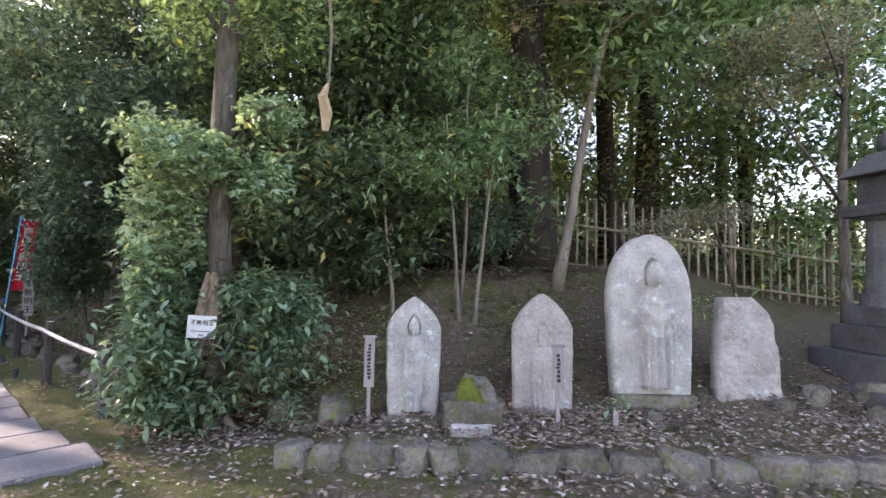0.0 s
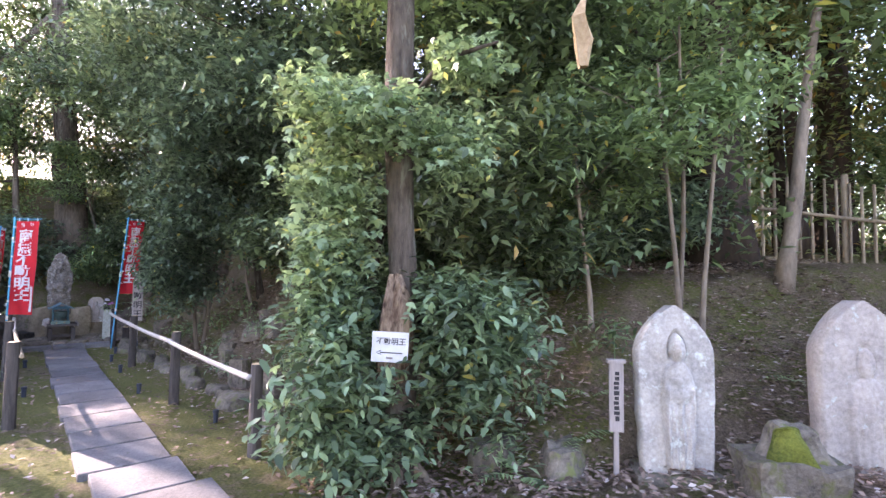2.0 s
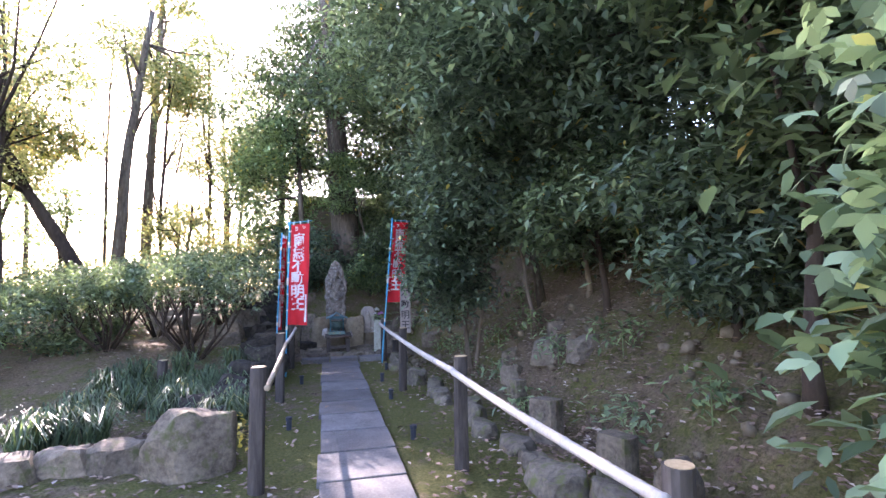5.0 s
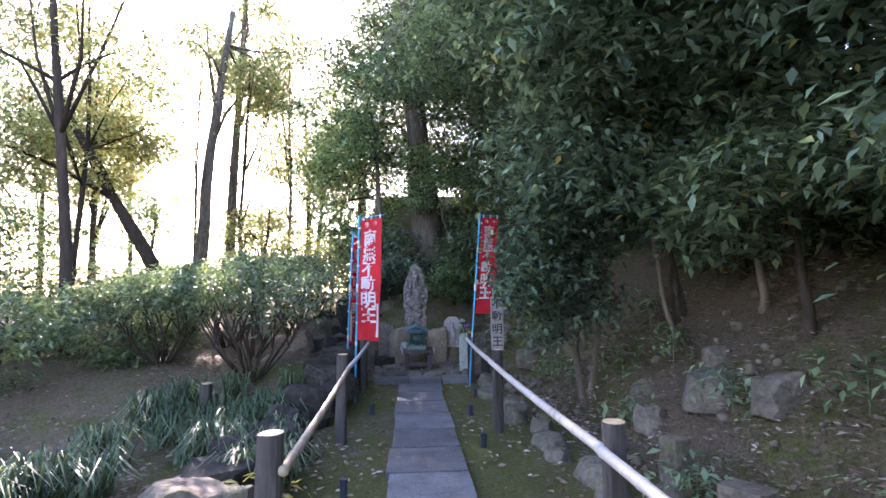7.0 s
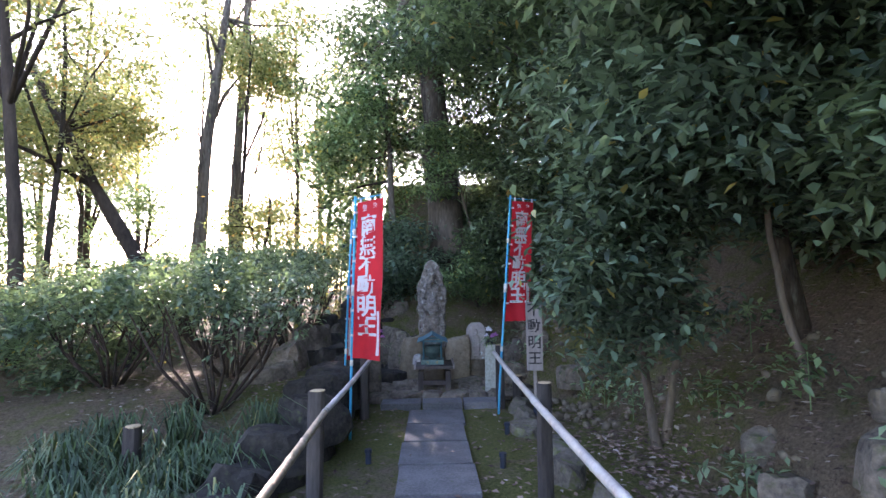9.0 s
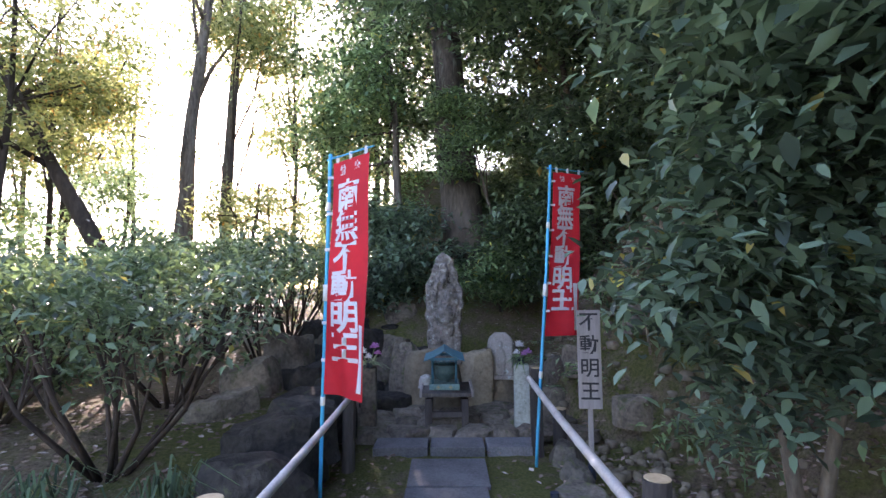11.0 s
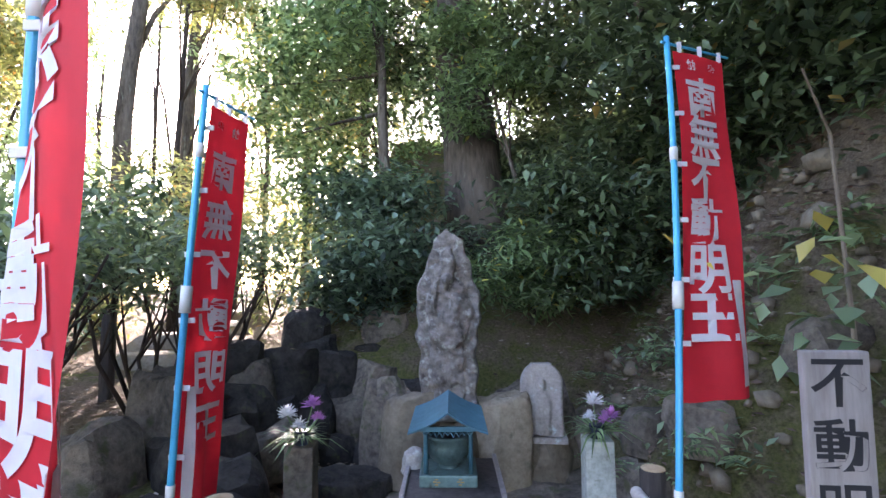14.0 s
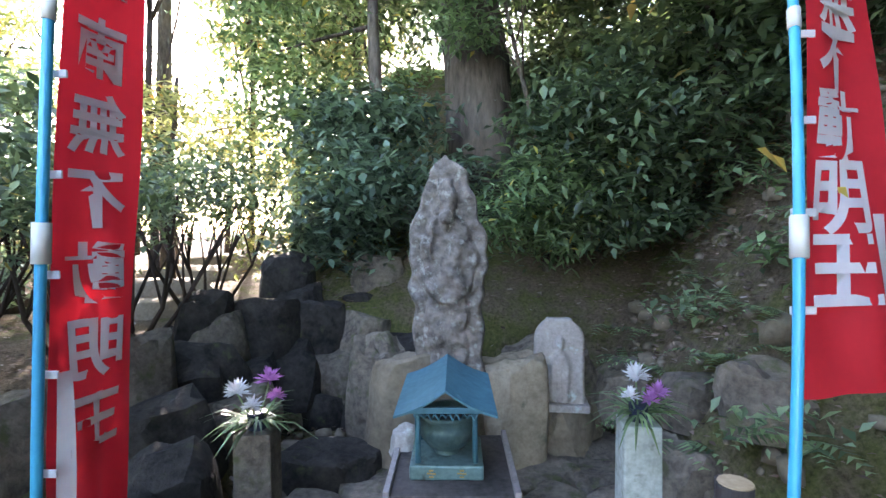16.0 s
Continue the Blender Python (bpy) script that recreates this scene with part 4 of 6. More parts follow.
def incense_burner():
    root = thing("incense_burner", (-0.02, 12.20, 0.381), "green bronze incense burner under a small teal gabled roof", "incense burner")
    part("plinth", box_bm(0.27, 0.27, 0.055, 0.008), BRONZE, root)
    for x in (-0.105, 0.105):
        for y in (-0.105, 0.105):
            part("roof_post", tube_bm([(x, y, 0.05), (x, y, 0.285)], [0.011, 0.010], 8), TEAL, root, smooth=True)
    prof = [(0.055, 0.05), (0.04, 0.065), (0.075, 0.085), (0.108, 0.13), (0.112, 0.16), (0.10, 0.185), (0.118, 0.20), (0.118, 0.212), (0.095, 0.212), (0.088, 0.18), (0.0, 0.175)]
    bm = bmesh.new()
    vs = [bm.verts.new((r, 0, z)) for r, z in prof]
    es = [bm.edges.new(p) for p in zip(vs, vs[1:])]
    bmesh.ops.spin(bm, geom=vs + es, cent=(0, 0, 0), axis=(0, 0, 1), angle=2 * math.pi, steps=32)
    bmesh.ops.remove_doubles(bm, verts=bm.verts, dist=0.0005)
    bowl = part("bowl", bm, BRONZE, root, "round green bronze bowl", smooth=True)
    part("ash", tube_bm([(0, 0, 0.176), (0, 0, 0.183)], [0.088, 0.086], 24), ASH, bowl, "grey-brown ash")
    for s in (-1, 1):
        bm = bmesh.new()
        w, l = 0.178, 0.27
        pts = []
        for i in range(7):
            t = i / 6
            pts.append((s * w * t, 0.365 - 0.088 * t - 0.012 * math.sin(t * math.pi)))
        for thickness in (0,):
            top = [[bm.verts.new((x, y, z)) for y in (-l * 0.9, l)] for x, z in pts]
            low = [[bm.verts.new((x, y, z - 0.008)) for y in (-l * 0.9, l)] for x, z in pts]
        for a, b in ((top, 1), (low, -1)):
            for i in range(6):
                bm.faces.new((a[i][0], a[i + 1][0], a[i + 1][1], a[i][1]))
        for i in range(6):
            for e in (0, 1):
                bm.faces.new((top[i][e], top[i + 1][e], low[i + 1][e], low[i][e]))
        for i in (0, 6):
            bm.faces.new((top[i][0], top[i][1], low[i][1], low[i][0]))
        part("roof_slope", bm, TEAL, root)
    for y in (-0.20, 0.12):
        part("roof_beam", box_bm(0.25, 0.016, 0.022, 0.003, (0, y, 0.272)), TEAL, root)
    for k in range(9):
        x = -0.10 + 0.025 * k
        part("scrollwork", tube_bm([(x - 0.011, -0.20, 0.268), (x, -0.20, 0.250 + 0.006 * math.sin(k * 2)), (x + 0.011, -0.20, 0.268)], [0.004, 0.005, 0.004], 6), TEAL, root)
    for x in (-0.055, 0.055):
        for dx, dz in ((0, 0.013), (-0.008, 0.026), (0.009, 0.024), (0, 0.036)):
            part("crest_stroke", box_bm(0.016, 0.004, 0.005, 0.001, (x + dx, -0.137, dz)), GILT, root)


incense_burner()
rock("pebble", -0.20, 12.36, 0.375, (0.11, 0.10, 0.10), 91, STELE, "round pale stone on the offering table", "stone", detail=2)


def chrysanthemum(root, o, r, material, seed):
    bm = bmesh.new()
    rr = random.Random(seed)
    for k in range(60):
        a, t = rr.uniform(0, 2 * math.pi), rr.uniform(-0.2, 1.35)
        d = Vector((math.cos(a) * math.cos(t), math.sin(a) * math.cos(t), math.sin(t)))
        s = d.cross(Vector((0, 0, 1))).normalized() * r * 0.10
        p = Vector(o)
        q = p + d * r * rr.uniform(0.7, 1.05)
        m = p.lerp(q, 0.6) + Vector((0, 0, r * 0.08))
        f = [bm.verts.new(c) for c in (p, m - s, q, m + s)]
        bm.faces.new(f)
    part("blossom", bm, material, root)


def flower_pedestal(x, y, top, w, material, label, seed):
    root = thing("flower_pedestal", (x, y, 0.03), label, "flower stand", "flower stands before the statue", turn=4 if x < 0 else -4)
    part("pillar", box_bm(w, w, top - 0.03, 0.008, (0, 0, 0), 2, 0.94), material, root)
    part("vase", tube_bm([(0, 0, top - 0.04), (0, 0, top + 0.03)], [0.03, 0.034], 12), PIPE, root)
    bunch = thing("flowers", (x, y, top), "bunch of white and purple chrysanthemums in a stone stand", "flowers", "bunches of flowers")
    bm = bmesh.new()
    rr = random.Random(seed)
    heads = [(-0.02, -0.03, 0.16, 0.062, PETAL_WHITE), (0.06, -0.02, 0.10, 0.052, PETAL_PINK), (-0.045, -0.05, 0.10, 0.042, PETAL_WHITE), (0.02, -0.06, 0.09, 0.045, PETAL_PINK if x > 0 else PETAL_WHITE)] if x > 0 else [(-0.06, -0.02, 0.13, 0.058, PETAL_WHITE), (0.05, -0.01, 0.17, 0.056, PETAL_PINK), (0.0, -0.04, 0.09, 0.045, PETAL_WHITE), (0.08, -0.03, 0.12, 0.04, PETAL_PINK)]
    for hx, hy, hz, r, m in heads:
        part("stem", tube_bm([(0, 0, 0.02), (hx * 0.6, hy * 0.6, hz * 0.6), (hx, hy, hz)], [0.004, 0.003, 0.003], 5), FERN, bunch)
        chrysanthemum(bunch, (hx, hy, hz), r, m, seed + int(hx * 100))
    for k in range(70):
        a, l = rr.uniform(0, 2 * math.pi), rr.uniform(0.10, 0.22)
        d = Vector((math.cos(a), math.sin(a), rr.uniform(-0.15, 0.6))).normalized()
        s = d.cross(Vector((0, 0, 1))).normalized() * 0.004
        e = d * l - Vector((0, 0, l * 0.25))
        f = [bm.verts.new(c) for c in (Vector((0, 0, 0.03)) + s, Vector((0, 0, 0.03)) - s, d * l * 0.6 - s * 1.3 + Vector((0, 0, 0.03)), e + Vector((0, 0, 0.03)), d * l * 0.6 + s * 1.3 + Vector((0, 0, 0.03)))]
        bm.faces.new(f)
    part("greenery", bm, FERN, bunch)


flower_pedestal(0.66, 12.05, 0.61, 0.135, PEDESTAL, "pale green stone pillar serving as a flower stand", 5)
flower_pedestal(-0.68, 12.0, 0.60, 0.135, ROCK, "dark stone pillar serving as a flower stand", 9)


# ---- writing ----
def letters(body, size, material, parent, m, name="writing", extrude=0.0008):
    cu = bpy.data.curves.new(name, "FONT")
    cu.body, cu.size, cu.align_x, cu.align_y, cu.extrude, cu.offset = body, size, "CENTER", "CENTER", extrude, 0.012 * size
    cu.materials.append(material)
    ob = new(name, cu)
    ob.parent = parent
    ob.matrix_basis = m
    return ob


def name_board():
    root = thing("name_board", (0.97, 11.0, 0), "weathered grey board on a stake, brush-written with a deity's name", "sign", turn=-6)
    part("stake", box_bm(0.032, 0.03, 0.62, 0.004, (0, 0.02, -0.08)), BOARD, root)
    part("stake_shoe", tube_bm([(0, 0.02, -0.05), (0, 0.02, 0.12)], [0.026, 0.026], 10), PIPE, root)
    b = part("board", box_bm(0.155, 0.028, 0.66, 0.005, (0, 0, 0.47)), BOARD, root)
    for k, c in enumerate("不動明王"):
        letters(c, 0.135, INK, b, pose(0, -0.0148, 1.045 - 0.155 * k, 90, 0, 0))


name_board()


# ---- banners ----
def banner(name, foot, bow, side, turn, width, z0, z1, label, flip=False, seed=0):
    """A tall cloth banner tied to a bending blue pole: pole foot, the bow of the pole's top, and the way the cloth hangs from it."""
    top = z1 + 0.06
    root = thing(name, foot, label, "banner", "red prayer banners")

    def at(z):
        t = z / top
        return Vector((bow[0] * t ** 1.2, bow[1] * t * t, z))
    n = 14
    part("pole", tube_bm([at(top * k / n - 0.0) for k in range(n + 1)], [0.0115] * (n + 1), 10), BLUE, root, smooth=True)
    for z, r, l in ((0.62, 0.0145, 0.05), (1.22, 0.0185, 0.09), (1.75, 0.0145, 0.05)):
        part("joint", tube_bm([at(z), at(z + l)], [r, r], 10), PALE_PLASTIC, root, smooth=True)
    d = Vector((math.cos(radians(turn)), math.sin(radians(turn)), 0))
    nrm = Vector((-d.y, d.x, 0))
    part("top_rod", tube_bm([at(top - 0.03) - d * 0.03, at(top - 0.03) + d * (width + 0.06)], [0.006, 0.005], 8), BLUE, root)

    def cloth(s, z):
        """s: 0 at the pole's edge to 1 at the free edge."""
        q = (z1 - z) / (z1 - z0)
        w = 0.022 * math.sin(s * 4.4 + q * 5 + seed) * (0.25 + q * 0.75) + 0.012 * math.sin(s * 9 - q * 9 + seed * 2) * q
        return at(z) + d * (0.028 + width * s * (1 - 0.04 * math.sin(q * 3.1))) + nrm * w

    bm = bmesh.new()
    nu, nv = 16, 60
    grid = [[bm.verts.new(cloth(i / nu, z0 + (z1 - z0) * j / nv)) for i in range(nu + 1)] for j in range(nv + 1)]
    for j in range(nv):
        for i in range(nu):
            bm.faces.new((grid[j][i], grid[j][i + 1], grid[j + 1][i + 1], grid[j + 1][i]))
    sheet = part("cloth", bm, RED, root, "red cloth", smooth=True)
    for k in range(6):
        z = z1 - (z1 - z0) * (k + 0.4) / 6.3
        p, q = at(z), cloth(0.05, z)
        part("tie", box_bm(0.055, 0.006, 0.018, 0.002, (p + q) / 2 - Vector((0, 0, 0.009))), WHITE_CLOTH, root, "white cloth loop")
    for s in (0.12, 0.5, 0.92):
        p = cloth(s, z1)
        part("tie", box_bm(0.018, 0.006, 0.045, 0.002, p - Vector((0, 0, 0.004))), WHITE_CLOTH, root, "white cloth loop")
    # white characters and the white panel, lying just off both faces of the cloth
    span = z1 - z0
    glyphs = [("奉", 0.72 if not flip else 0.28, 0.045, 0.16), ("納", 0.3 if not flip else 0.7, 0.045, 0.16)] + [(c, 0.47, 0.165 + 0.128 * k, 0.62) for k, c in enumerate("南無不動明王")]
    for c, s, q, k in glyphs:
        cu = bpy.data.curves.new("glyph", "FONT")
        cu.body, cu.size, cu.align_x, cu.align_y, cu.offset = c, 1.0, "CENTER", "CENTER", 0.028
        tmp = bpy.data.objects.new("glyph", cu)
        me = bpy.data.meshes.new_from_object(tmp)
        bpy.data.objects.remove(tmp)
        b2 = bmesh.new()
        b2.from_mesh(me)
        size = width * k
        for v in b2.verts:
            u = v.co.x * size / width * (-1 if flip else 1)
            v.co = cloth(s + u * 1.05, z1 - span * q + v.co.y * min(size, 0.165) * 1.12)
        if b2.faces:
            both = bmesh.ops.duplicate(b2, geom=b2.verts[:] + b2.edges[:] + b2.faces[:])
            copy = {g for g in both["geom"] if isinstance(g, bmesh.types.BMVert)}
            for v in b2.verts:
                v.co += nrm * (0.0035 if v in copy else -0.0035)
        me2 = bpy.data.meshes.new("character")
        b2.to_mesh(me2)
        b2.free()
        me2.materials.append(WHITE_CLOTH)
        ob = new("character", me2)
        ob.parent = sheet
        bpy.data.meshes.remove(me)
    bm = bmesh.new()
    s0 = (0.80, 0.94) if not flip else (0.06, 0.20)
    for sgn in (-1, 1):
        rows = [[bm.verts.new(cloth(s, z0 + span * (0.03 + 0.27 * j / 12)) + nrm * 0.0035 * sgn) for s in s0] for j in range(13)]
        for a, b in zip(rows, rows[1:]):
            bm.faces.new((a[0], a[1], b[1], b[0]))
    part("panel", bm, WHITE_CLOTH, sheet, "narrow white panel")
    return root


banner("prayer_banner", (-0.73, 10.50, 0), (0.05, -0.02), 1, -43, 0.35, 0.69, 2.03, "tall red banner with white characters tied to a blue pole", seed=1)
banner("prayer_banner", (0.64, 11.26, 0), (0.24, 0.40), 1, 24, 0.29, 0.92, 2.24, "tall red banner with white characters tied to a bowed blue pole", seed=3)
banner("prayer_banner", (-0.93, 11.34, 0), (0.08, 0.04), 1, 77, 0.22, 0.55, 1.95, "red banner seen from its back, tied to a blue pole", flip=True, seed=5)

# ---- the tree with the sign ----
SIGHT = [(1.155 - 0.08 * k, 3.575 - 0.075 * k, 0.93 + 0.012 * k, 0.15 + 0.012 * k) for k in range(7)] + [(1.22 - 0.08 * k, 3.63 - 0.075 * k, 1.2 + 0.005 * k, 0.14 + 0.01 * k) for k in range(7)] + [(1.34 - 0.06 * k, 3.73 - 0.09 * k, 1.55, 0.13) for k in range(8)] + [(1.34 - 0.06 * k, 3.73 - 0.09 * k, 1.8, 0.12) for k in range(8)]


def signed_tree():
    x, y = 1.36, 3.75
    z = h(x, y) - 0.1
    root = thing("tree", (x, y, z), "grey-barked tree wrapped in leafy climbers, with a broken rotten limb", "tree")
    o = Vector((x, y, z))
    pts = [Vector((x, y, z)), Vector((x, y, 0.4)), Vector((x + .01, y - .02, 1.0)), Vector((x - .01, y, 1.7)), Vector((x - .02, y + .03, 2.4)), Vector((x, y + .05, 3.4)), Vector((x + .1, y + .1, 4.6)), Vector((x + .2, y + .1, 6.5))]
    part("trunk", tube_bm([p - o for p in pts], [0.15, 0.115, 0.10, 0.095, 0.10, 0.085, 0.07, 0.04], 14, wobble=0.3), BARK, root, smooth=True)
    bm = bmesh.new()
    for k in range(5):
        a = 1.2 * k + 0.4
        tube_bm([Vector((0, 0, 0.25)), Vector((math.cos(a) * 0.2, math.sin(a) * 0.2, 0.10)), Vector((math.cos(a) * 0.42, math.sin(a) * 0.42, 0.02))], [0.05, 0.035, 0.015], 7, bm)
    part("roots", bm, PALE_BARK, root, "pale surface roots", smooth=True)
    b = tube_bm([Vector((-0.13, -0.10, 0.75)), Vector((-0.14, -0.11, 1.0)), Vector((-0.13, -0.10, 1.25)), Vector((-0.10, -0.06, 1.42))], [0.10, 0.105, 0.09, 0.045], 16, wobble=1.2)
    part("broken_limb", b, ROT_WOOD, root, "torn orange-brown rotten wood", smooth=False)
    blobs = clumps(1.16, 3.90, 0.60, 0.40, 0.38, 0.52, 10, 5, 0.48) + clumps(1.66, 3.48, 0.78, 0.30, 0.30, 0.62, 11, 6, 0.48) + clumps(1.10, 4.05, 1.15, 0.24, 0.24, 0.35, 5, 8, 0.5)
    leaf_part("climber", blobs, 13500, 0.092, LEAF_CLIMB, root, "glossy dark green climber leaves", 71, narrow=0.40, fine=True, clear=SIGHT)
    drape = [(0.95, 4.02, 2.02, .28, .26, .28), (0.93, 3.98, 1.65, .22, .20, .35), (0.98, 4.00, 1.25, .20, .20, .38), (1.10, 3.62, 2.32, .32, .30, .2), (0.9, 3.92, 2.48, .32, .30, .2), (1.52, 3.35, 2.15, .16, .16, .25), (1.56, 3.3, 2.72, .22, .22, .16), (0.96, 3.88, 0.9, .18, .18, .3)]
    leaf_part("drape", drape, 4800, 0.060, LEAF_PALE, root, "pale green lobed climber leaves hanging in sprays", 72, narrow=0.66, sprig=9, droop=0.5, clear=SIGHT, lobes=(-1.0, 0.0, 1.0))
    leaf_part("crown", clumps(1.6, 3.9, 4.6, 1.6, 1.6, 1.1, 14, 9), 5500, 0.10, LEAF_MID, root, seed=73)
    for k, e in enumerate([(0.9, 4.0, 2.1), (1.1, 3.5, 2.35), (1.5, 3.0, 2.7), (2.4, 4.3, 4.2), (0.8, 4.4, 4.4)]):
        a, e = pts[4 if k < 3 else 5], Vector(e)
        part("limb", tube_bm([a - o, a.lerp(e, .5) + Vector((0, 0, .15)) - o, e - o], [0.03, 0.02, 0.008], 6), BARK, root, smooth=True)


signed_tree()


def direction_sign():
    m = pose(1.155, 3.575, 0.88, 0, 3, -38)
    root = new("direction_sign")
    root.matrix_world = m
    tagged(root, "small white board with black writing and an arrow, on the tree", "sign")
    b = part("board", box_bm(0.225, 0.012, 0.185, 0.003, (0, 0, -0.09)), WHITE_BOARD, root)
    letters("不動明王", 0.046, INK, b, pose(0.005, -0.0075, 0.035, 90, 0, 0))
    part("arrow_shaft", box_bm(0.135, 0.002, 0.006, 0, (0.01, -0.0072, -0.035)), INK, b)
    bm = bmesh.new()
    for s in (1, -1):
        f = [bm.verts.new(c) for c in ((-0.085, -0.0075, -0.032), (-0.05, -0.0075, -0.032 + s * 0.017), (-0.055, -0.0075, -0.032 + s * 0.008))]
        bm.faces.new(f)
    part("arrow_head", bm, INK, b)
    part("small_writing", box_bm(0.04, 0.002, 0.012, 0, (0.0, -0.0072, -0.070)), BOARD, b)


direction_sign()


def hanging_wood():
    root = thing("hanging_driftwood", (1.55, 2.45, 2.55), "pale torn piece of bark hanging on a vine", "bark")
    part("bark", tube_bm([(0, 0, -0.16), (0.02, 0, -0.02), (-0.01, 0.01, 0.1), (0.01, 0, 0.2)], [0.02, 0.042, 0.034, 0.010], 9, wobble=1.6), CUT_WOOD, root)
    part("vine", tube_bm([(0.01, 0, 0.18), (0.04, 0.02, 0.6), (0.0, 0.05, 1.2), (0.1, 0.2, 2.2)], [0.01, 0.012, 0.012, 0.012], 6), PALE_BARK, root)


hanging_wood()

# ---- woods on the bank ----
EVER = "evergreen tree with dark glossy leaves on the bank"
G = "trees on the bank"
# big trunk behind the tablets
tree(5.85, 3.50, (5.7, 3.6, 9.0), 0.36, clumps(5.6, 3.6, 7.2, 2.6, 2.6, 1.8, 16, 1), 9000, 0.13, LEAF_DARK, DARK_BARK, "old tree with a thick dark furrowed trunk", "tree", G, 1, 6, 0.1, 0.55, 16)
tree(5.05, 2.60, (6.35, 2.3, 5.8), 0.075, clumps(6.4, 2.6, 5.3, 1.5, 1.5, .9, 9, 2), 4500, 0.10, LEAF_SUN, PALE_BARK, "slim pale leaning tree with yellow-green leaves", "tree", G, 2, 6, 0.10, 0.4)
for k, (x, y, tx, ty, tz) in enumerate([(3.6, 2.9, 3.45, 3.0, 3.1), (3.72, 2.8, 3.95, 2.7, 3.3), (3.66, 2.95, 3.75, 2.95, 3.6), (3.12, 3.45, 3.0, 3.5, 2.6)]):
    tree(x, y, (tx, ty, tz), 0.026, clumps(tx, ty, tz - .35, .75, .75, .5, 7, 20 + k), 1500, 0.10, LEAF_MID, PALE_BARK, "thin sapling with broad green leaves behind the tablets", "shrub", "saplings behind the tablets", 30 + k, 5, 0.06, 0.5, 7)
# dense shrubs behind the signed tree
tree(3.3, 4.5, (3.2, 4.3, 2.9), 0.05, clumps(3.0, 4.15, 2.0, 1.0, 0.9, .75, 14, 31), 8000, 0.12, LEAF_DARK, DARK_BARK, "broad evergreen shrub with glossy dark leaves", "shrub", "evergreen shrubs", 41)
tree(2.3, 5.6, (2.3, 5.5, 3.2), 0.05, clumps(2.4, 5.6, 2.6, 1.0, 1.1, .8, 14, 32), 8000, 0.12, LEAF_DARK, DARK_BARK, "broad evergreen shrub with glossy dark leaves", "shrub", "evergreen shrubs", 42)
tree(4.2, 4.8, (4.1, 4.9, 4.2), 0.07, clumps(4.0, 4.7, 3.3, 1.2, 1.2, 1.0, 14, 33), 8000, 0.12, LEAF_DARK, DARK_BARK, EVER, "tree", G, 43)
# the wall of leaves along the walkway
rows = [(2.1, 7.7, 5.7, 1.5, LEAF_BLUE, 15000), (2.8, 5.4, 6.4, 1.6, LEAF_DARK, 13000), (1.3, 14.4, 6.4, 1.4, LEAF_DARK, 15000), (3.0, 10.6, 6.0, 1.6, LEAF_DARK, 5000), (2.5, 7.0, 3.9, 1.4, LEAF_BLUE, 26000), (2.4, 8.6, 3.6, 1.5, LEAF_BLUE, 28000), (2.3, 10.2, 3.75, 1.4, LEAF_BLUE, 28000), (3.0, 11.9, 4.0, 1.35, LEAF_DARK, 18000), (2.5, 14.0, 4.0, 1.5, LEAF_DARK, 26000), (1.9, 15.4, 4.2, 1.6, LEAF_DARK, 20000), (2.9, 4.9, 5.6, 1.6, LEAF_DARK, 14000), (4.3, 3.6, 5.4, 1.6, LEAF_MID, 12000), (3.4, 9.0, 2.9, 1.1, LEAF_DARK, 14000), (3.4, 11.0, 2.9, 1.1, LEAF_DARK, 14000), (3.5, 13.0, 2.8, 1.1, LEAF_DARK, 14000), (3.3, 6.6, 2.5, 1.1, LEAF_DARK, 14000), (3.6, 6.2, 5.2, 1.6, LEAF_DARK, 9000), (4.2, 8.0, 5.4, 1.7, LEAF_DARK, 2600), (4.2, 10.2, 5.6, 1.8, LEAF_DARK, 2600), (4.4, 12.6, 5.8, 1.8, LEAF_DARK, 2600), (1.5, 9.4, 5.9, 1.5, LEAF_BLUE, 11000), (1.3, 11.4, 5.8, 1.5, LEAF_DARK, 9000), (0.9, 13.6, 5.9, 1.4, LEAF_DARK, 8000)]
for k, (x, y, z, r, m, c) in enumerate(rows):
    tree(x + 1.1, y + .2, (x, y, z + .6), 0.055, clumps(x, y, z - .55, r, r * 1.05, r * 0.95, 18, 60 + k, .42), c, 0.11, m, BARK, EVER, "tree", G, 70 + k, 7, 0.2, 0.3)
for k, (x, y, z, r, c) in enumerate([(2.6, 6.4, 1.55, .7, 7000), (2.5, 7.9, 1.9, .75, 7000), (3.0, 9.2, 2.1, .7, 6000), (3.6, 5.4, 2.0, .8, 7000), (4.6, 3.9, 2.1, .7, 5000), (3.0, 12.4, 2.2, .7, 6000), (2.9, 14.6, 2.0, .8, 7000)]):
    tree(x, y, (x - .1, y, z + .3), 0.04, clumps(x, y, z, r, r, r * .75, 12, 160 + k, .45), c, 0.10, (LEAF_BLUE, LEAF_DARK)[k % 2], DARK_BARK, "dark evergreen undergrowth on the bank", "shrub", "undergrowth on the bank", 170 + k, 4, 0.05, 0.3, 7)
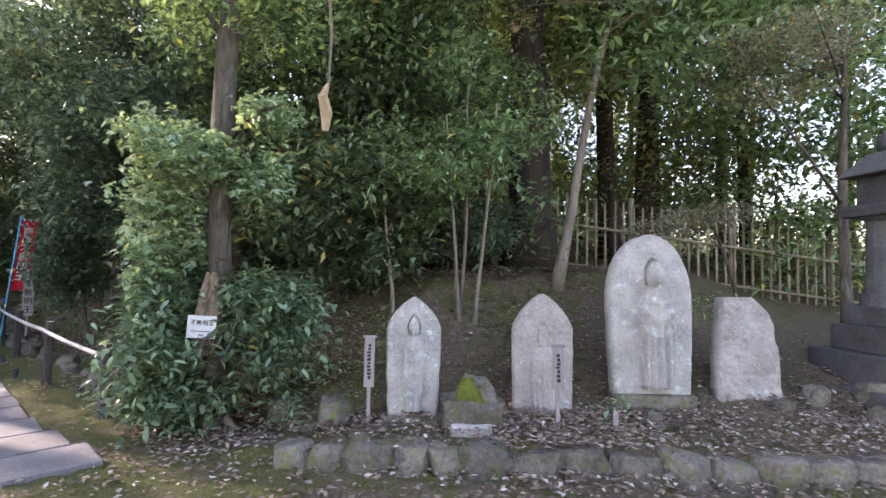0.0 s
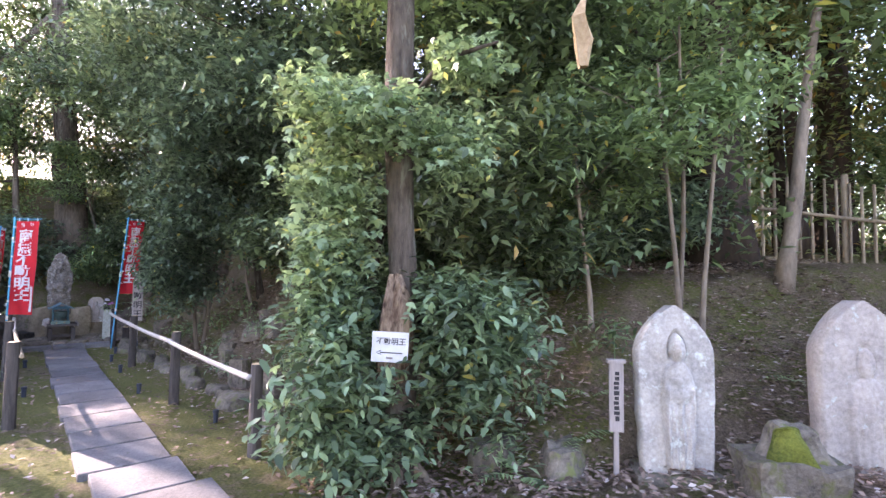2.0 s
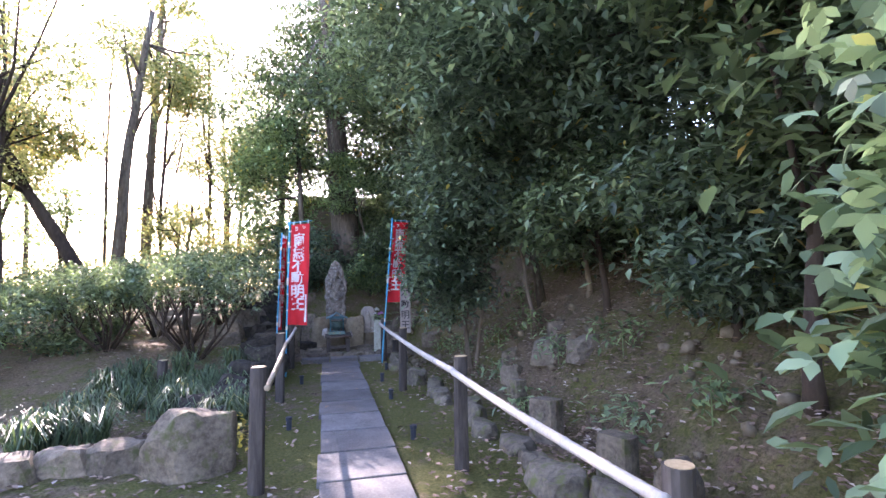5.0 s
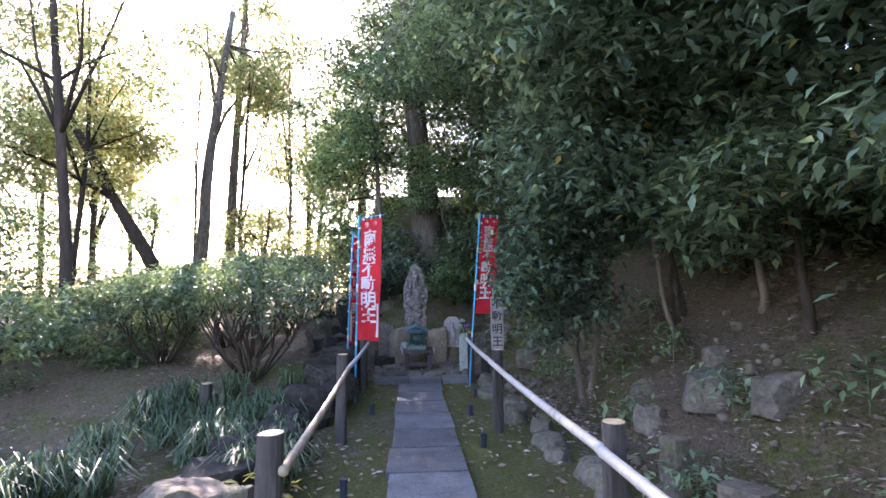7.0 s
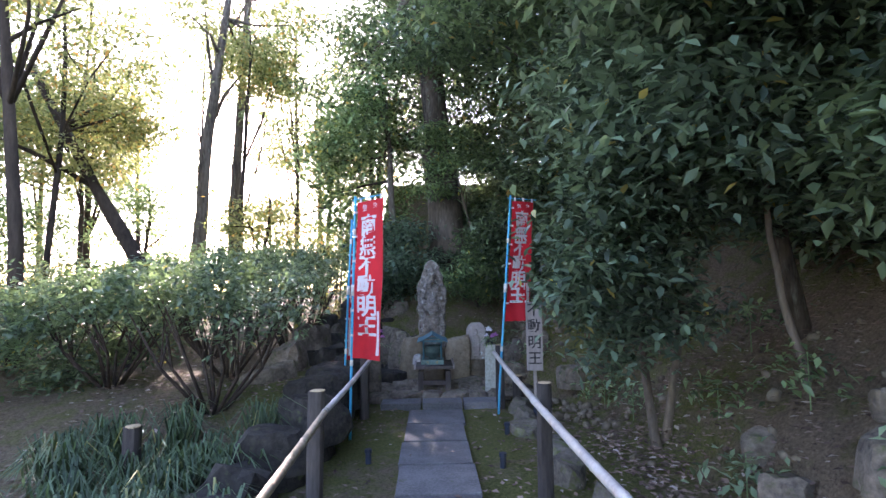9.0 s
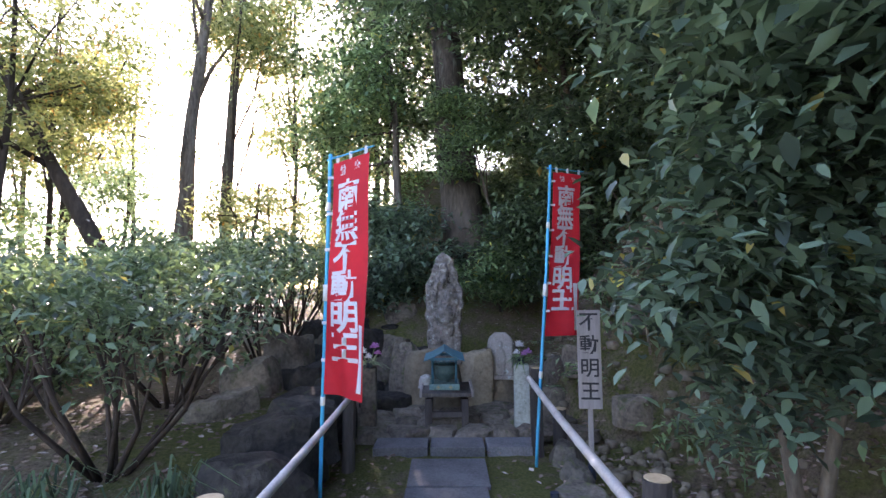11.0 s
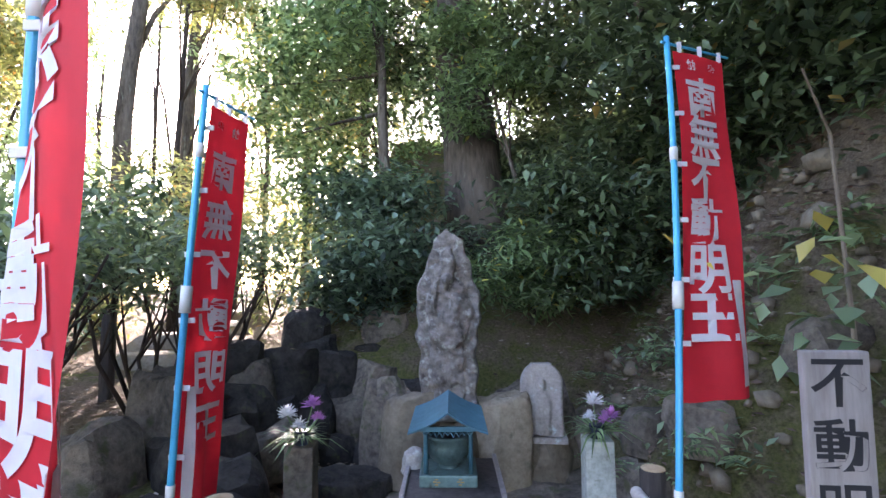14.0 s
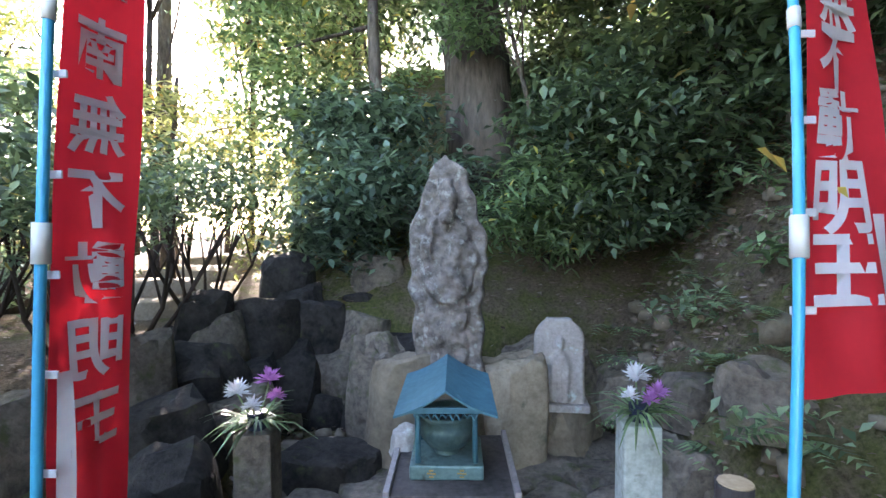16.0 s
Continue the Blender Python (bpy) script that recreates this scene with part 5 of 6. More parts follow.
# leaning thin trunks over the bank, and the shrub close to the rail
tree(1.70, 10.0, (1.5, 10.15, 2.1), 0.04, [(1.35, 9.52, 1.55, .34, .34, .42), (1.12, 9.52, 1.25, .32, .30, .34), (1.58, 9.4, 1.75, .36, .34, .35), (1.0, 9.38, 1.55, .30, .30, .35), (1.36, 9.3, 2.05, .42, .40, .4), (1.6, 9.6, 1.15, .26, .28, .28), (1.25, 9.65, .9, .22, .24, .2)], 9000, 0.085, LEAF_BLUE, PALE_BARK, "leafy evergreen shrub leaning over the bamboo rail", "shrub", "shrubs over the rail", 81, 6, 0.05, 0.35, 8, fine=True)
tree(1.78, 10.06, (1.95, 9.75, 2.3), 0.035, [(2.0, 9.7, 2.2, .5, .5, .4), (2.2, 9.4, 2.0, .4, .4, .35)], 1800, 0.085, LEAF_BLUE, PALE_BARK, "leafy evergreen shrub leaning over the bank's foot", "shrub", "shrubs over the rail", 82, 2, 0.05, 0.5, 8)
tree(2.7, 8.6, (2.5, 8.5, 2.6), 0.035, [(2.4, 8.4, 2.7, .6, .6, .4)], 1200, 0.085, LEAF_BLUE, PALE_BARK, "thin bare-stemmed tree on the earth bank", "tree", "thin trees on the bank", 83, 3, 0.12, 0.6, 8)
tree(2.3, 9.2, (2.15, 9.3, 2.4), 0.03, [(2.1, 9.3, 2.5, .5, .5, .4)], 1000, 0.085, LEAF_BLUE, PALE_BARK, "thin bare-stemmed tree on the earth bank", "tree", "thin trees on the bank", 84, 2, 0.10, 0.6, 8)
tree(2.05, 10.9, (2.0, 10.8, 2.6), 0.03, [(2.3, 10.6, 2.6, .5, .5, .4)], 1000, 0.085, LEAF_DARK, PALE_BARK, "thin bare-stemmed tree on the earth bank", "tree", "thin trees on the bank", 85, 2, 0.10, 0.6, 8)
# the great tree behind the statue, and what grows round it
tree(0.35, 15.0, (-0.2, 15.2, 8.0), 0.34, clumps(-0.1, 16.2, 6.2, 2.0, 1.2, 2.2, 26, 91), 24000, 0.12, LEAF_DARK, BARK, "great tree with a thick mossy trunk behind the statue", "tree", "", 91, 8, 0.08, 0.5, 18)
tree(-0.55, 14.9, (-1.0, 15.4, 5.6), 0.07, clumps(-1.3, 15.5, 3.7, .8, .8, 1.8, 14, 92), 9000, 0.10, LEAF_MID, BARK, "slender tree beside the great trunk", "tree", G, 92)
tree(0.75, 14.3, (0.75, 14.2, 1.9), 0.03, clumps(0.66, 14.0, 1.5, 0.42, .32, .42, 10, 93), 3800, 0.10, LEAF_MID, BARK, "leafy green shrub beside the great trunk", "shrub", "shrubs behind the statue", 93, narrow=0.28)
tree(-0.8, 14.6, (-0.8, 14.5, 2.1), 0.03, clumps(-0.75, 14.5, 1.7, .8, .45, .65, 12, 94), 7000, 0.11, LEAF_BLUE, BARK, "leafy green shrub beside the great trunk", "shrub", "shrubs behind the statue", 94)
tree(1.7, 14.2, (1.6, 14.1, 2.7), 0.035, clumps(1.6, 14.0, 2.0, 1.0, .5, .9, 14, 95), 10000, 0.10, LEAF_DARK, BARK, "leafy green shrub on the bank behind the statue", "shrub", "shrubs behind the statue", 95)

tree(0.95, 14.55, (0.35, 14.5, 3.7), 0.03, clumps(0.25, 14.5, 3.5, .65, .25, .65, 9, 96, .4), 3600, 0.09, LEAF_MID, BARK, "leafy green climber against the great trunk", "shrub", "shrubs behind the statue", 96, 5, 0.06, 0.5, 6)

# ---- left of the walkway: low many-stemmed shrubs ----
def stemmed_shrub(x, y, r, top, count, seed, label="spreading shrub with many thin dark stems and a flat leafy top"):
    z = h(x, y) - 0.05
    root = thing("shrub", (x, y, z), label, "shrub", "many-stemmed shrubs")
    rr = random.Random(seed)
    o = Vector((x, y, z))
    blobs = []
    for k in range(9):
        a = 2 * math.pi * k / 9 + rr.uniform(-.3, .3)
        q = r * rr.uniform(.35, .95)
        e = Vector((x + math.cos(a) * q, y + math.sin(a) * q, top - rr.uniform(0.12, 0.4)))
        mid = o.lerp(e, .5) + Vector((math.cos(a + 1) * .12, math.sin(a + 1) * .12, -.03))
        part("stem", tube_bm([Vector((math.cos(a) * .04, math.sin(a) * .04, 0)), mid - o, e - o], [0.018, 0.013, 0.006], 6), DARK_BARK, root, smooth=True)
        for j in range(2):
            e2 = mid.lerp(e, .5) + Vector((rr.uniform(-.3, .3), rr.uniform(-.3, .3), rr.uniform(.15, .35)))
            part("twig", tube_bm([mid - o, mid.lerp(e2, .6) - o, e2 - o], [0.009, 0.006, 0.003], 5), DARK_BARK, root)
        blobs.append((e.x, e.y, e.z + .08, r * .40, r * .40, .26))
    leaf_part("leaves", blobs, int(count * 1.5), 0.062, LEAF_HEDGE, root, seed=seed, narrow=0.42)


stemmed_shrub(-1.8, 10.3, .7, 1.42, 2800, 1)
stemmed_shrub(-2.2, 11.6, .85, 1.62, 3600, 2)
stemmed_shrub(-1.9, 12.9, .75, 1.7, 2400, 3)
stemmed_shrub(-3.0, 10.9, .7, 1.35, 3200, 4)
stemmed_shrub(-3.0, 13.0, .8, 1.75, 3600, 5)
stemmed_shrub(-2.2, 14.6, .8, 1.9, 2000, 6)

for k, (x, y, z, r) in enumerate([(1.9, 15.2, 2.6, .8), (2.6, 14.0, 2.9, .8), (1.3, 15.7, 2.9, .7), (3.2, 15.4, 3.2, .9)] ):
    tree(x, y, (x - .1, y, z + .2), 0.035, clumps(x, y, z - .1, r, r * .8, r * .7, 12, 190 + k, .45), 7000, 0.10, (LEAF_DARK, LEAF_MID, LEAF_BLUE)[k % 3], BARK, "leafy green shrub on the bank behind the statue", "shrub", "shrubs behind the statue", 200 + k, 4, 0.05, 0.3, 7)
for k, (x, y, z, r) in enumerate([(-8.4, 18.5, 5.0, 2.0), (-10, 17, 4.5, 2.4), (-3.6, 22, 6.0, 2.2), (-11.0, 25, 7.0, 2.4), (-11.5, 21, 5.5, 2.6), (-9.5, 12.5, 3.8, 1.8), (-1.5, 20.5, 6.5, 2.0), (-8.5, 9.0, 3.2, 1.7)]):
    tree(x, y, (x, y, z + 1.5), 0.10, clumps(x, y, z, r, r, r * 1.1, 13, 220 + k, .38), 7500, 0.14, (LEAF_SUN, LEAF_MID)[k % 2], DARK_BARK, "airy tree with yellow-green leaves against the bright sky", "tree", "trees against the sky", 230 + k, 6, 0.15, 0.35)

# thin trees against the bright sky
SKY = "trees against the sky"
tree(-4.9, 12.2, (-5.3, 12.0, 7.5), 0.085, clumps(-5.2, 12.0, 5.6, 1.7, 1.5, 1.5, 9, 101, .34), 3600, 0.09, LEAF_SUN, DARK_BARK, "slender tree with bare forked branches and sparse leaves", "tree", SKY, 101, 9, 0.08, 0.4)
tree(-4.5, 15.3, (-7.2, 15.0, 5.4), 0.16, clumps(-6.6, 15.1, 4.2, 1.5, 1.3, .9, 10, 102, .45), 8000, 0.10, LEAF_SUN, DARK_BARK, "dark leaning tree with yellow-green leaves", "tree", SKY, 102, 6, 0.12, 0.5)
tree(-5.3, 17.2, (-4.5, 17.0, 8.2), 0.17, clumps(-4.4, 17.0, 7.2, 1.5, 1.5, 1.2, 9, 103, .42), 6500, 0.10, LEAF_SUN, BARK, "tall forked tree with thin foliage against the sky", "tree", SKY, 103, 6, 0.22, 0.5)
tree(-5.2, 19.2, (-4.8, 19.0, 10.0), 0.16, clumps(-4.8, 19.0, 8.4, 1.9, 1.9, 1.5, 10, 104, .42), 7000, 0.12, LEAF_SUN, BARK, "tall straight tree with thin foliage against the sky", "tree", SKY, 104, 6, 0.1, 0.5)
tree(-2.6, 18.5, (-2.5, 18.4, 5.5), 0.07, clumps(-2.6, 18.4, 3.9, 1.6, 1.4, 2.4, 18, 105, .4), 6000, 0.11, LEAF_SUN, BARK, "yellow-green sunlit tree behind the shrine", "tree", SKY, 105, 6, 0.12, 0.4)
tree(-1.4, 17.4, (-1.4, 17.4, 6.5), 0.08, clumps(-1.3, 17.2, 3.9, 1.4, 1.3, 2.6, 22, 106, .42), 9000, 0.11, LEAF_MID, BARK, "green tree behind the shrine", "tree", SKY, 106, 6, 0.12, 0.4)
tree(-8.3, 13.5, (-8.6, 13.2, 5.5), 0.10, clumps(-8.4, 13.4, 3.6, 1.7, 1.7, 1.5, 12, 107, .4), 5500, 0.11, LEAF_SUN, DARK_BARK, "leafy tree with yellowing leaves beside the earth path", "tree", SKY, 107, 6, 0.12, 0.4)
tree(-7.2, 10.5, (-7.3, 10.4, 3.2), 0.06, clumps(-7.2, 10.5, 2.1, 1.4, 1.4, 1.0, 12, 108, .4), 5000, 0.10, LEAF_MID, DARK_BARK, "bushy green tree beside the earth path", "tree", SKY, 108, 6, 0.12, 0.3)
for k, (x, y, r, t) in enumerate([(-5.2, 11.4, 1.0, 1.1), (-6.0, 13.8, 1.1, 1.5), (-4.6, 14.2, .8, 1.2), (-5.6, 9.8, .9, .9), (-5.4, 16.4, 1.1, 1.6), (-7.6, 16.4, 1.3, 1.8), (-6.6, 19.5, 1.6, 2.0), (-1.9, 16.3, .9, 2.0), (-2.7, 20.2, 1.4, 2.4), (-3.7, 11.3, .8, 1.1), (-4.5, 9.9, .9, 1.2), (-4.2, 12.7, .8, 1.3), (-6.2, 11.6, 1.1, 1.7)]):
    z = h(x, y)
    root = thing("bush", (x, y, z), "dense low bush beside the earth path", "bush", "bushes beside the earth path")
    leaf_part("leaves", clumps(x, y, z + t * .45, r, r, t * .5, 10, 120 + k, .45), 3400, 0.085, LEAF_HEDGE if k > 8 else [LEAF_MID, LEAF_SUN, LEAF_BLUE][k % 3], root, seed=130 + k)
    part("stems", tube_bm([(0, 0, -.05), (0.03, 0, t * .3), (0.08, 0.05, t * .7)], [.03, .025, .01], 6), DARK_BARK, root)


for k, (x, y, z, r, c) in enumerate([(-3.4, 16.2, 2.4, 0.9, 3000), (-6.6, 17.6, 2.6, 1.3, 4500), (-4.9, 21.0, 3.0, 1.5, 5000), (-7.6, 12.0, 5.2, 1.5, 3500), (-3.2, 20.4, 4.6, 1.3, 4500), (-6.9, 21.0, 8.2, 1.6, 3500), (-4.2, 17.2, 6.2, 1.1, 2600), (-9.2, 15.5, 7.5, 1.9, 4200), (-6.3, 14.4, 5.4, 1.8, 4200), (-3.5, 18.8, 6.6, 1.7, 4200), (-7.6, 17.0, 6.4, 1.9, 4200)]):
    tree(x, y, (x + .1, y, z + r * .8), 0.06, clumps(x, y, z, r, r, r * .8, 12, 320 + k, .4), c, 0.10, (LEAF_SUN, LEAF_PALE)[k % 2], DARK_BARK, "airy tree with thin pale foliage against the bright sky", "tree", "trees against the sky", 330 + k, 7, 0.15, 0.35, 7)


# ---- far woods all round; the unseen part behind is added to shape the light ----
def far_woods():
    rng = np.random.default_rng(77)
    blobs = []
    for k in range(220):
        a = rng.uniform(0, 2 * np.pi)
        d = rng.uniform(21, 34)
        x, y = d * np.sin(a), 8 + d * np.cos(a)
        deg = np.degrees(a)
        west = 305 < deg < 352
        # tall unseen woods behind block sky light; low ones to the south-east admit it
        top = rng.uniform(4.0, 8.0) if west else rng.uniform(2, 4) if 95 < deg < 180 else rng.uniform(8, 14) if 180 < deg < 290 else rng.uniform(5, 8.5) if 20 < deg < 90 else rng.uniform(6, 12)
        for j in range(3 if west else 5):
            blobs.append((x + rng.normal(0, 1.2), y + rng.normal(0, 1.2), top * (j + .5) / 5 * (1.5 if west else 1) + 0.5, 2.0, 2.0, 1.3))
    v, f = cloud(blobs, 130000, 0.24, rng, sprig=12)
    ob = new("far_woods", array_mesh("far_woods", v, f, LEAF_SUN))
    tagged(ob, "distant sunlit woods of yellow-green trees, with unseen ones added behind to shape the light", "woods", kind="stuff")
    blobs = []
    for k in range(90):
        x, y = rng.uniform(4.8, 13), rng.uniform(-5, 24)
        z = float(height(x, y))
        for j in range(6):
            blobs.append((x + rng.normal(0, .8), y + rng.normal(0, .8), z + 0.9 + 1.4 * j + rng.uniform(-.5, .5), 1.3, 1.3, .9))
    blobs = [b for b in blobs if not (b[0] > 5.0 and b[1] > 7 and b[2] > 3.6) and not (b[1] < 3.6 and b[2] < 4.2 and b[0] < 9) and b[1] + 0.9 * (b[0] - 5) > 1.5]
    v, f = cloud(blobs, 150000, 0.16, rng, sprig=12)
    ob = new("bank_woods", array_mesh("bank_woods", v, f, LEAF_MID))
    tagged(ob, "thick woods covering the top of the bank", "woods", kind="stuff")


far_woods()


def fence_woods():
    rng = np.random.default_rng(91)
    blobs = []
    for k in range(330):
        u, w = rng.uniform(-3, 10), rng.uniform(1.0, 6.5)
        x, y = 5.9 + 0.738 * u + 0.675 * w, 3.55 - 0.675 * u + 0.738 * w
        blobs.append((x, y, rng.uniform(1.0, 9.0), 0.95, 0.95, 0.65))
    for name, some, count, size, material, label in (("woods_beyond_fence", blobs[:150], 48000, 0.13, LEAF_SUN, "sunlit yellow-green undergrowth and trees beyond the bamboo fence"), ("shaded_woods_beyond_fence", blobs[150:260], 26000, 0.125, LEAF_MID, "shaded green trees beyond the bamboo fence")):
        v, f = cloud(some, count, size, rng, sprig=9)
        ob = new(name, array_mesh(name, v, f, material))
        tagged(ob, label, "woods", kind="stuff")


fence_woods()
for k in range(26):
    r = random.Random(900 + k)
    x, y = r.uniform(6.8, 15), r.uniform(-4, 15)
    z = h(x, y)
    o = thing("tree", (x, y, z - .1), "thin dark tree trunk in the woods of the bank", "tree", "slim trees in the woods")
    t = r.uniform(6, 9)
    part("trunk", tube_bm([(0, 0, 0), (r.uniform(-.2, .2), r.uniform(-.2, .2), t * .5), (r.uniform(-.4, .4), r.uniform(-.4, .4), t)], [r.uniform(.07, .14), .07, .04], 8), DARK_BARK, o, smooth=True)


# a maple with fine turning leaves, in front of the fence
tree(7.4, -0.1, (7.1, -0.1, 4.4), 0.07, clumps(6.3, 0.3, 3.75, 1.3, 1.1, 0.45, 14, 301, .34), 4600, 0.055, LEAF_MAPLE, BARK, "maple with fine feathery leaves turning reddish brown", "tree", "maples before the fence", 301, 8, 0.1, 0.45, 9, sprig=16)
tree(6.9, 0.9, (6.2, 1.15, 2.2), 0.03, [(5.9, 1.35, 2.05, .42, .34, .14), (6.3, 1.0, 2.15, .45, .34, .13), (5.6, 1.6, 1.95, .25, .25, .1)], 2600, 0.05, LEAF_MAPLE, BARK, "small maple spray with fine reddish brown leaves", "tree", "maples before the fence", 302, 3, 0.06, 0.6, 7, sprig=16)
tree(9.0, 3.0, (9.2, 3.0, 10.0), 0.25, clumps(9.0, 3.0, 7.5, 1.8, 1.8, 1.4, 12, 303), 5000, 0.13, LEAF_MID, DARK_BARK, "tall tree with a thick dark trunk beyond the fence", "tree", G, 303, 6, 0.08, 0.5, 12)
tree(8.2, 3.2, (8.1, 3.4, 7.0), 0.11, clumps(8.1, 3.4, 6.4, 1.2, 1.2, 0.9, 9, 304), 3000, 0.12, LEAF_SUN, DARK_BARK, "slim dark tree beyond the bamboo fence", "tree", G, 304, 5, 0.08, 0.5, 10)

# ---- small growth ----
def ferns():
    spots = [(1.02, 12.95, 6), (1.15, 13.25, 6), (1.28, 12.75, 6), (1.38, 13.1, 6), (1.12, 13.55, 5), (1.05, 12.62, 5), (1.3, 12.2, 5), (1.45, 12.55, 6), (1.45, 12.9, 5), (1.62, 12.3, 5), (1.5, 13.3, 4), (1.25, 13.5, 4), (1.75, 12.75, 4), (1.4, 12.4, 3), (1.1, 13.85, 4), (1.85, 11.3, 4), (1.9, 12.5, 5), (2.2, 11.9, 4), (2.0, 13.2, 5), (1.55, 13.5, 4), (2.4, 12.4, 3), (2.3, 10.9, 3), (2.05, 11.5, 4), (2.2, 2.95, 3), (1.75, 3.05, 4), (2.5, 3.05, 3), (2.0, 3.4, 3), (1.95, 6.9, 3), (3.9, 2.2, 2)]
    for n, (x, y, fronds) in enumerate(spots):
        z = h(x, y)
        root = thing("fern", (x, y, z), "small green fern growing from the earth bank", "fern", "ferns on the bank")
        r = random.Random(n)
        for k in range(fronds + 3):
            a = r.uniform(0, 2 * math.pi)
            L = r.uniform(.18, .32)
            bm = bmesh.new()
            d = Vector((math.cos(a), math.sin(a), 0))
            s = Vector((-d.y, d.x, 0))
            for j in range(11):
                t = j / 11
                p = d * L * t + Vector((0, 0, L * (.75 * t - .75 * t * t) + .02))
                w = L * .30 * math.sin(math.pi * (0.12 + .86 * (1 - t))) * (1 - t * .5)
                for sg in (1, -1):
                    q = p + s * sg * w + d * w * .35 - Vector((0, 0, w * .2))
                    e = d * L * .035
                    f = [bm.verts.new(c) for c in (p - e, p + e, q + e * .4)]
                    bm.faces.new(f)
            part("frond", bm, FERN, root)


ferns()


def sprigs():
    """Low leafy seedlings on the bank and between the stones."""
    spots = [(1.55, 12.6, .25, LEAF_MID), (1.35, 13.1, .2, LEAF_PALE), (1.8, 13.2, .3, LEAF_MID), (1.3, 12.2, .18, LEAF_PALE), (2.0, 8.0, .25, LEAF_PALE), (2.2, 7.2, .3, LEAF_MID), (1.75, 10.6, .3, LEAF_PALE), (2.4, 9.9, .35, LEAF_MID), (1.75, 9.0, .25, LEAF_PALE), (1.95, 9.6, .3, LEAF_MID), (2.15, 9.0, .35, LEAF_MID), (1.5, 7.6, .2, LEAF_PALE), (1.95, 12.2, .28, LEAF_MID), (1.7, 12.5, .2, LEAF_PALE), (1.75, 3.2, .25, LEAF_PALE), (2.2, 3.3, .22, LEAF_PALE), (2.9, 3.1, .3, LEAF_MID), (2.3, 3.7, .35, LEAF_PALE), (2.0, 6.0, .3, LEAF_MID), (1.8, 6.5, .25, LEAF_PALE), (-0.95, 7.55, .18, LEAF_YELLOW), (1.7, 11.2, .28, LEAF_MID), (5.9, 1.2, .4, LEAF_PALE)]
    for n, (x, y, t, m) in enumerate(spots):
        z = h(x, y)
        root = thing("seedling", (x, y, z), "small leafy seedling growing from the bank", "plant", "seedlings on the bank")
        part("stem", tube_bm([(0, 0, -.02), (.01, .01, t)], [.005, .003], 5), FERN, root)
        leaf_part("leaves", [(x, y, z + t * .75, t * .55, t * .55, t * .35)], 110, 0.075, m, root, seed=n + 300, sprig=5)


sprigs()


def yellow_branch():
    x, y, z = 1.75, 11.9, h(1.75, 11.9)
    root = thing("sapling", (x, y, z), "sapling with broad green leaves, a few turned yellow", "shrub")
    part("stem", tube_bm([(0, 0, -.05), (-.1, -.1, .5), (-.25, -.25, 1.15), (-.45, -.4, 1.35)], [.012, .01, .007, .004], 6), PALE_BARK, root)
    leaf_part("leaves", [(x - .3, y - .3, 1.35, .2, .2, .16), (x - .15, y - .2, 1.1, .25, .25, .2)], 60, 0.11, LEAF_PALE, root, seed=401, sprig=3, narrow=.6)
    leaf_part("yellow_leaves", [(x - .52, y - .42, 1.40, .12, .1, .08)], 9, 0.13, LEAF_YELLOW, root, "yellow leaves", seed=402, sprig=2, narrow=.75)


yellow_branch()


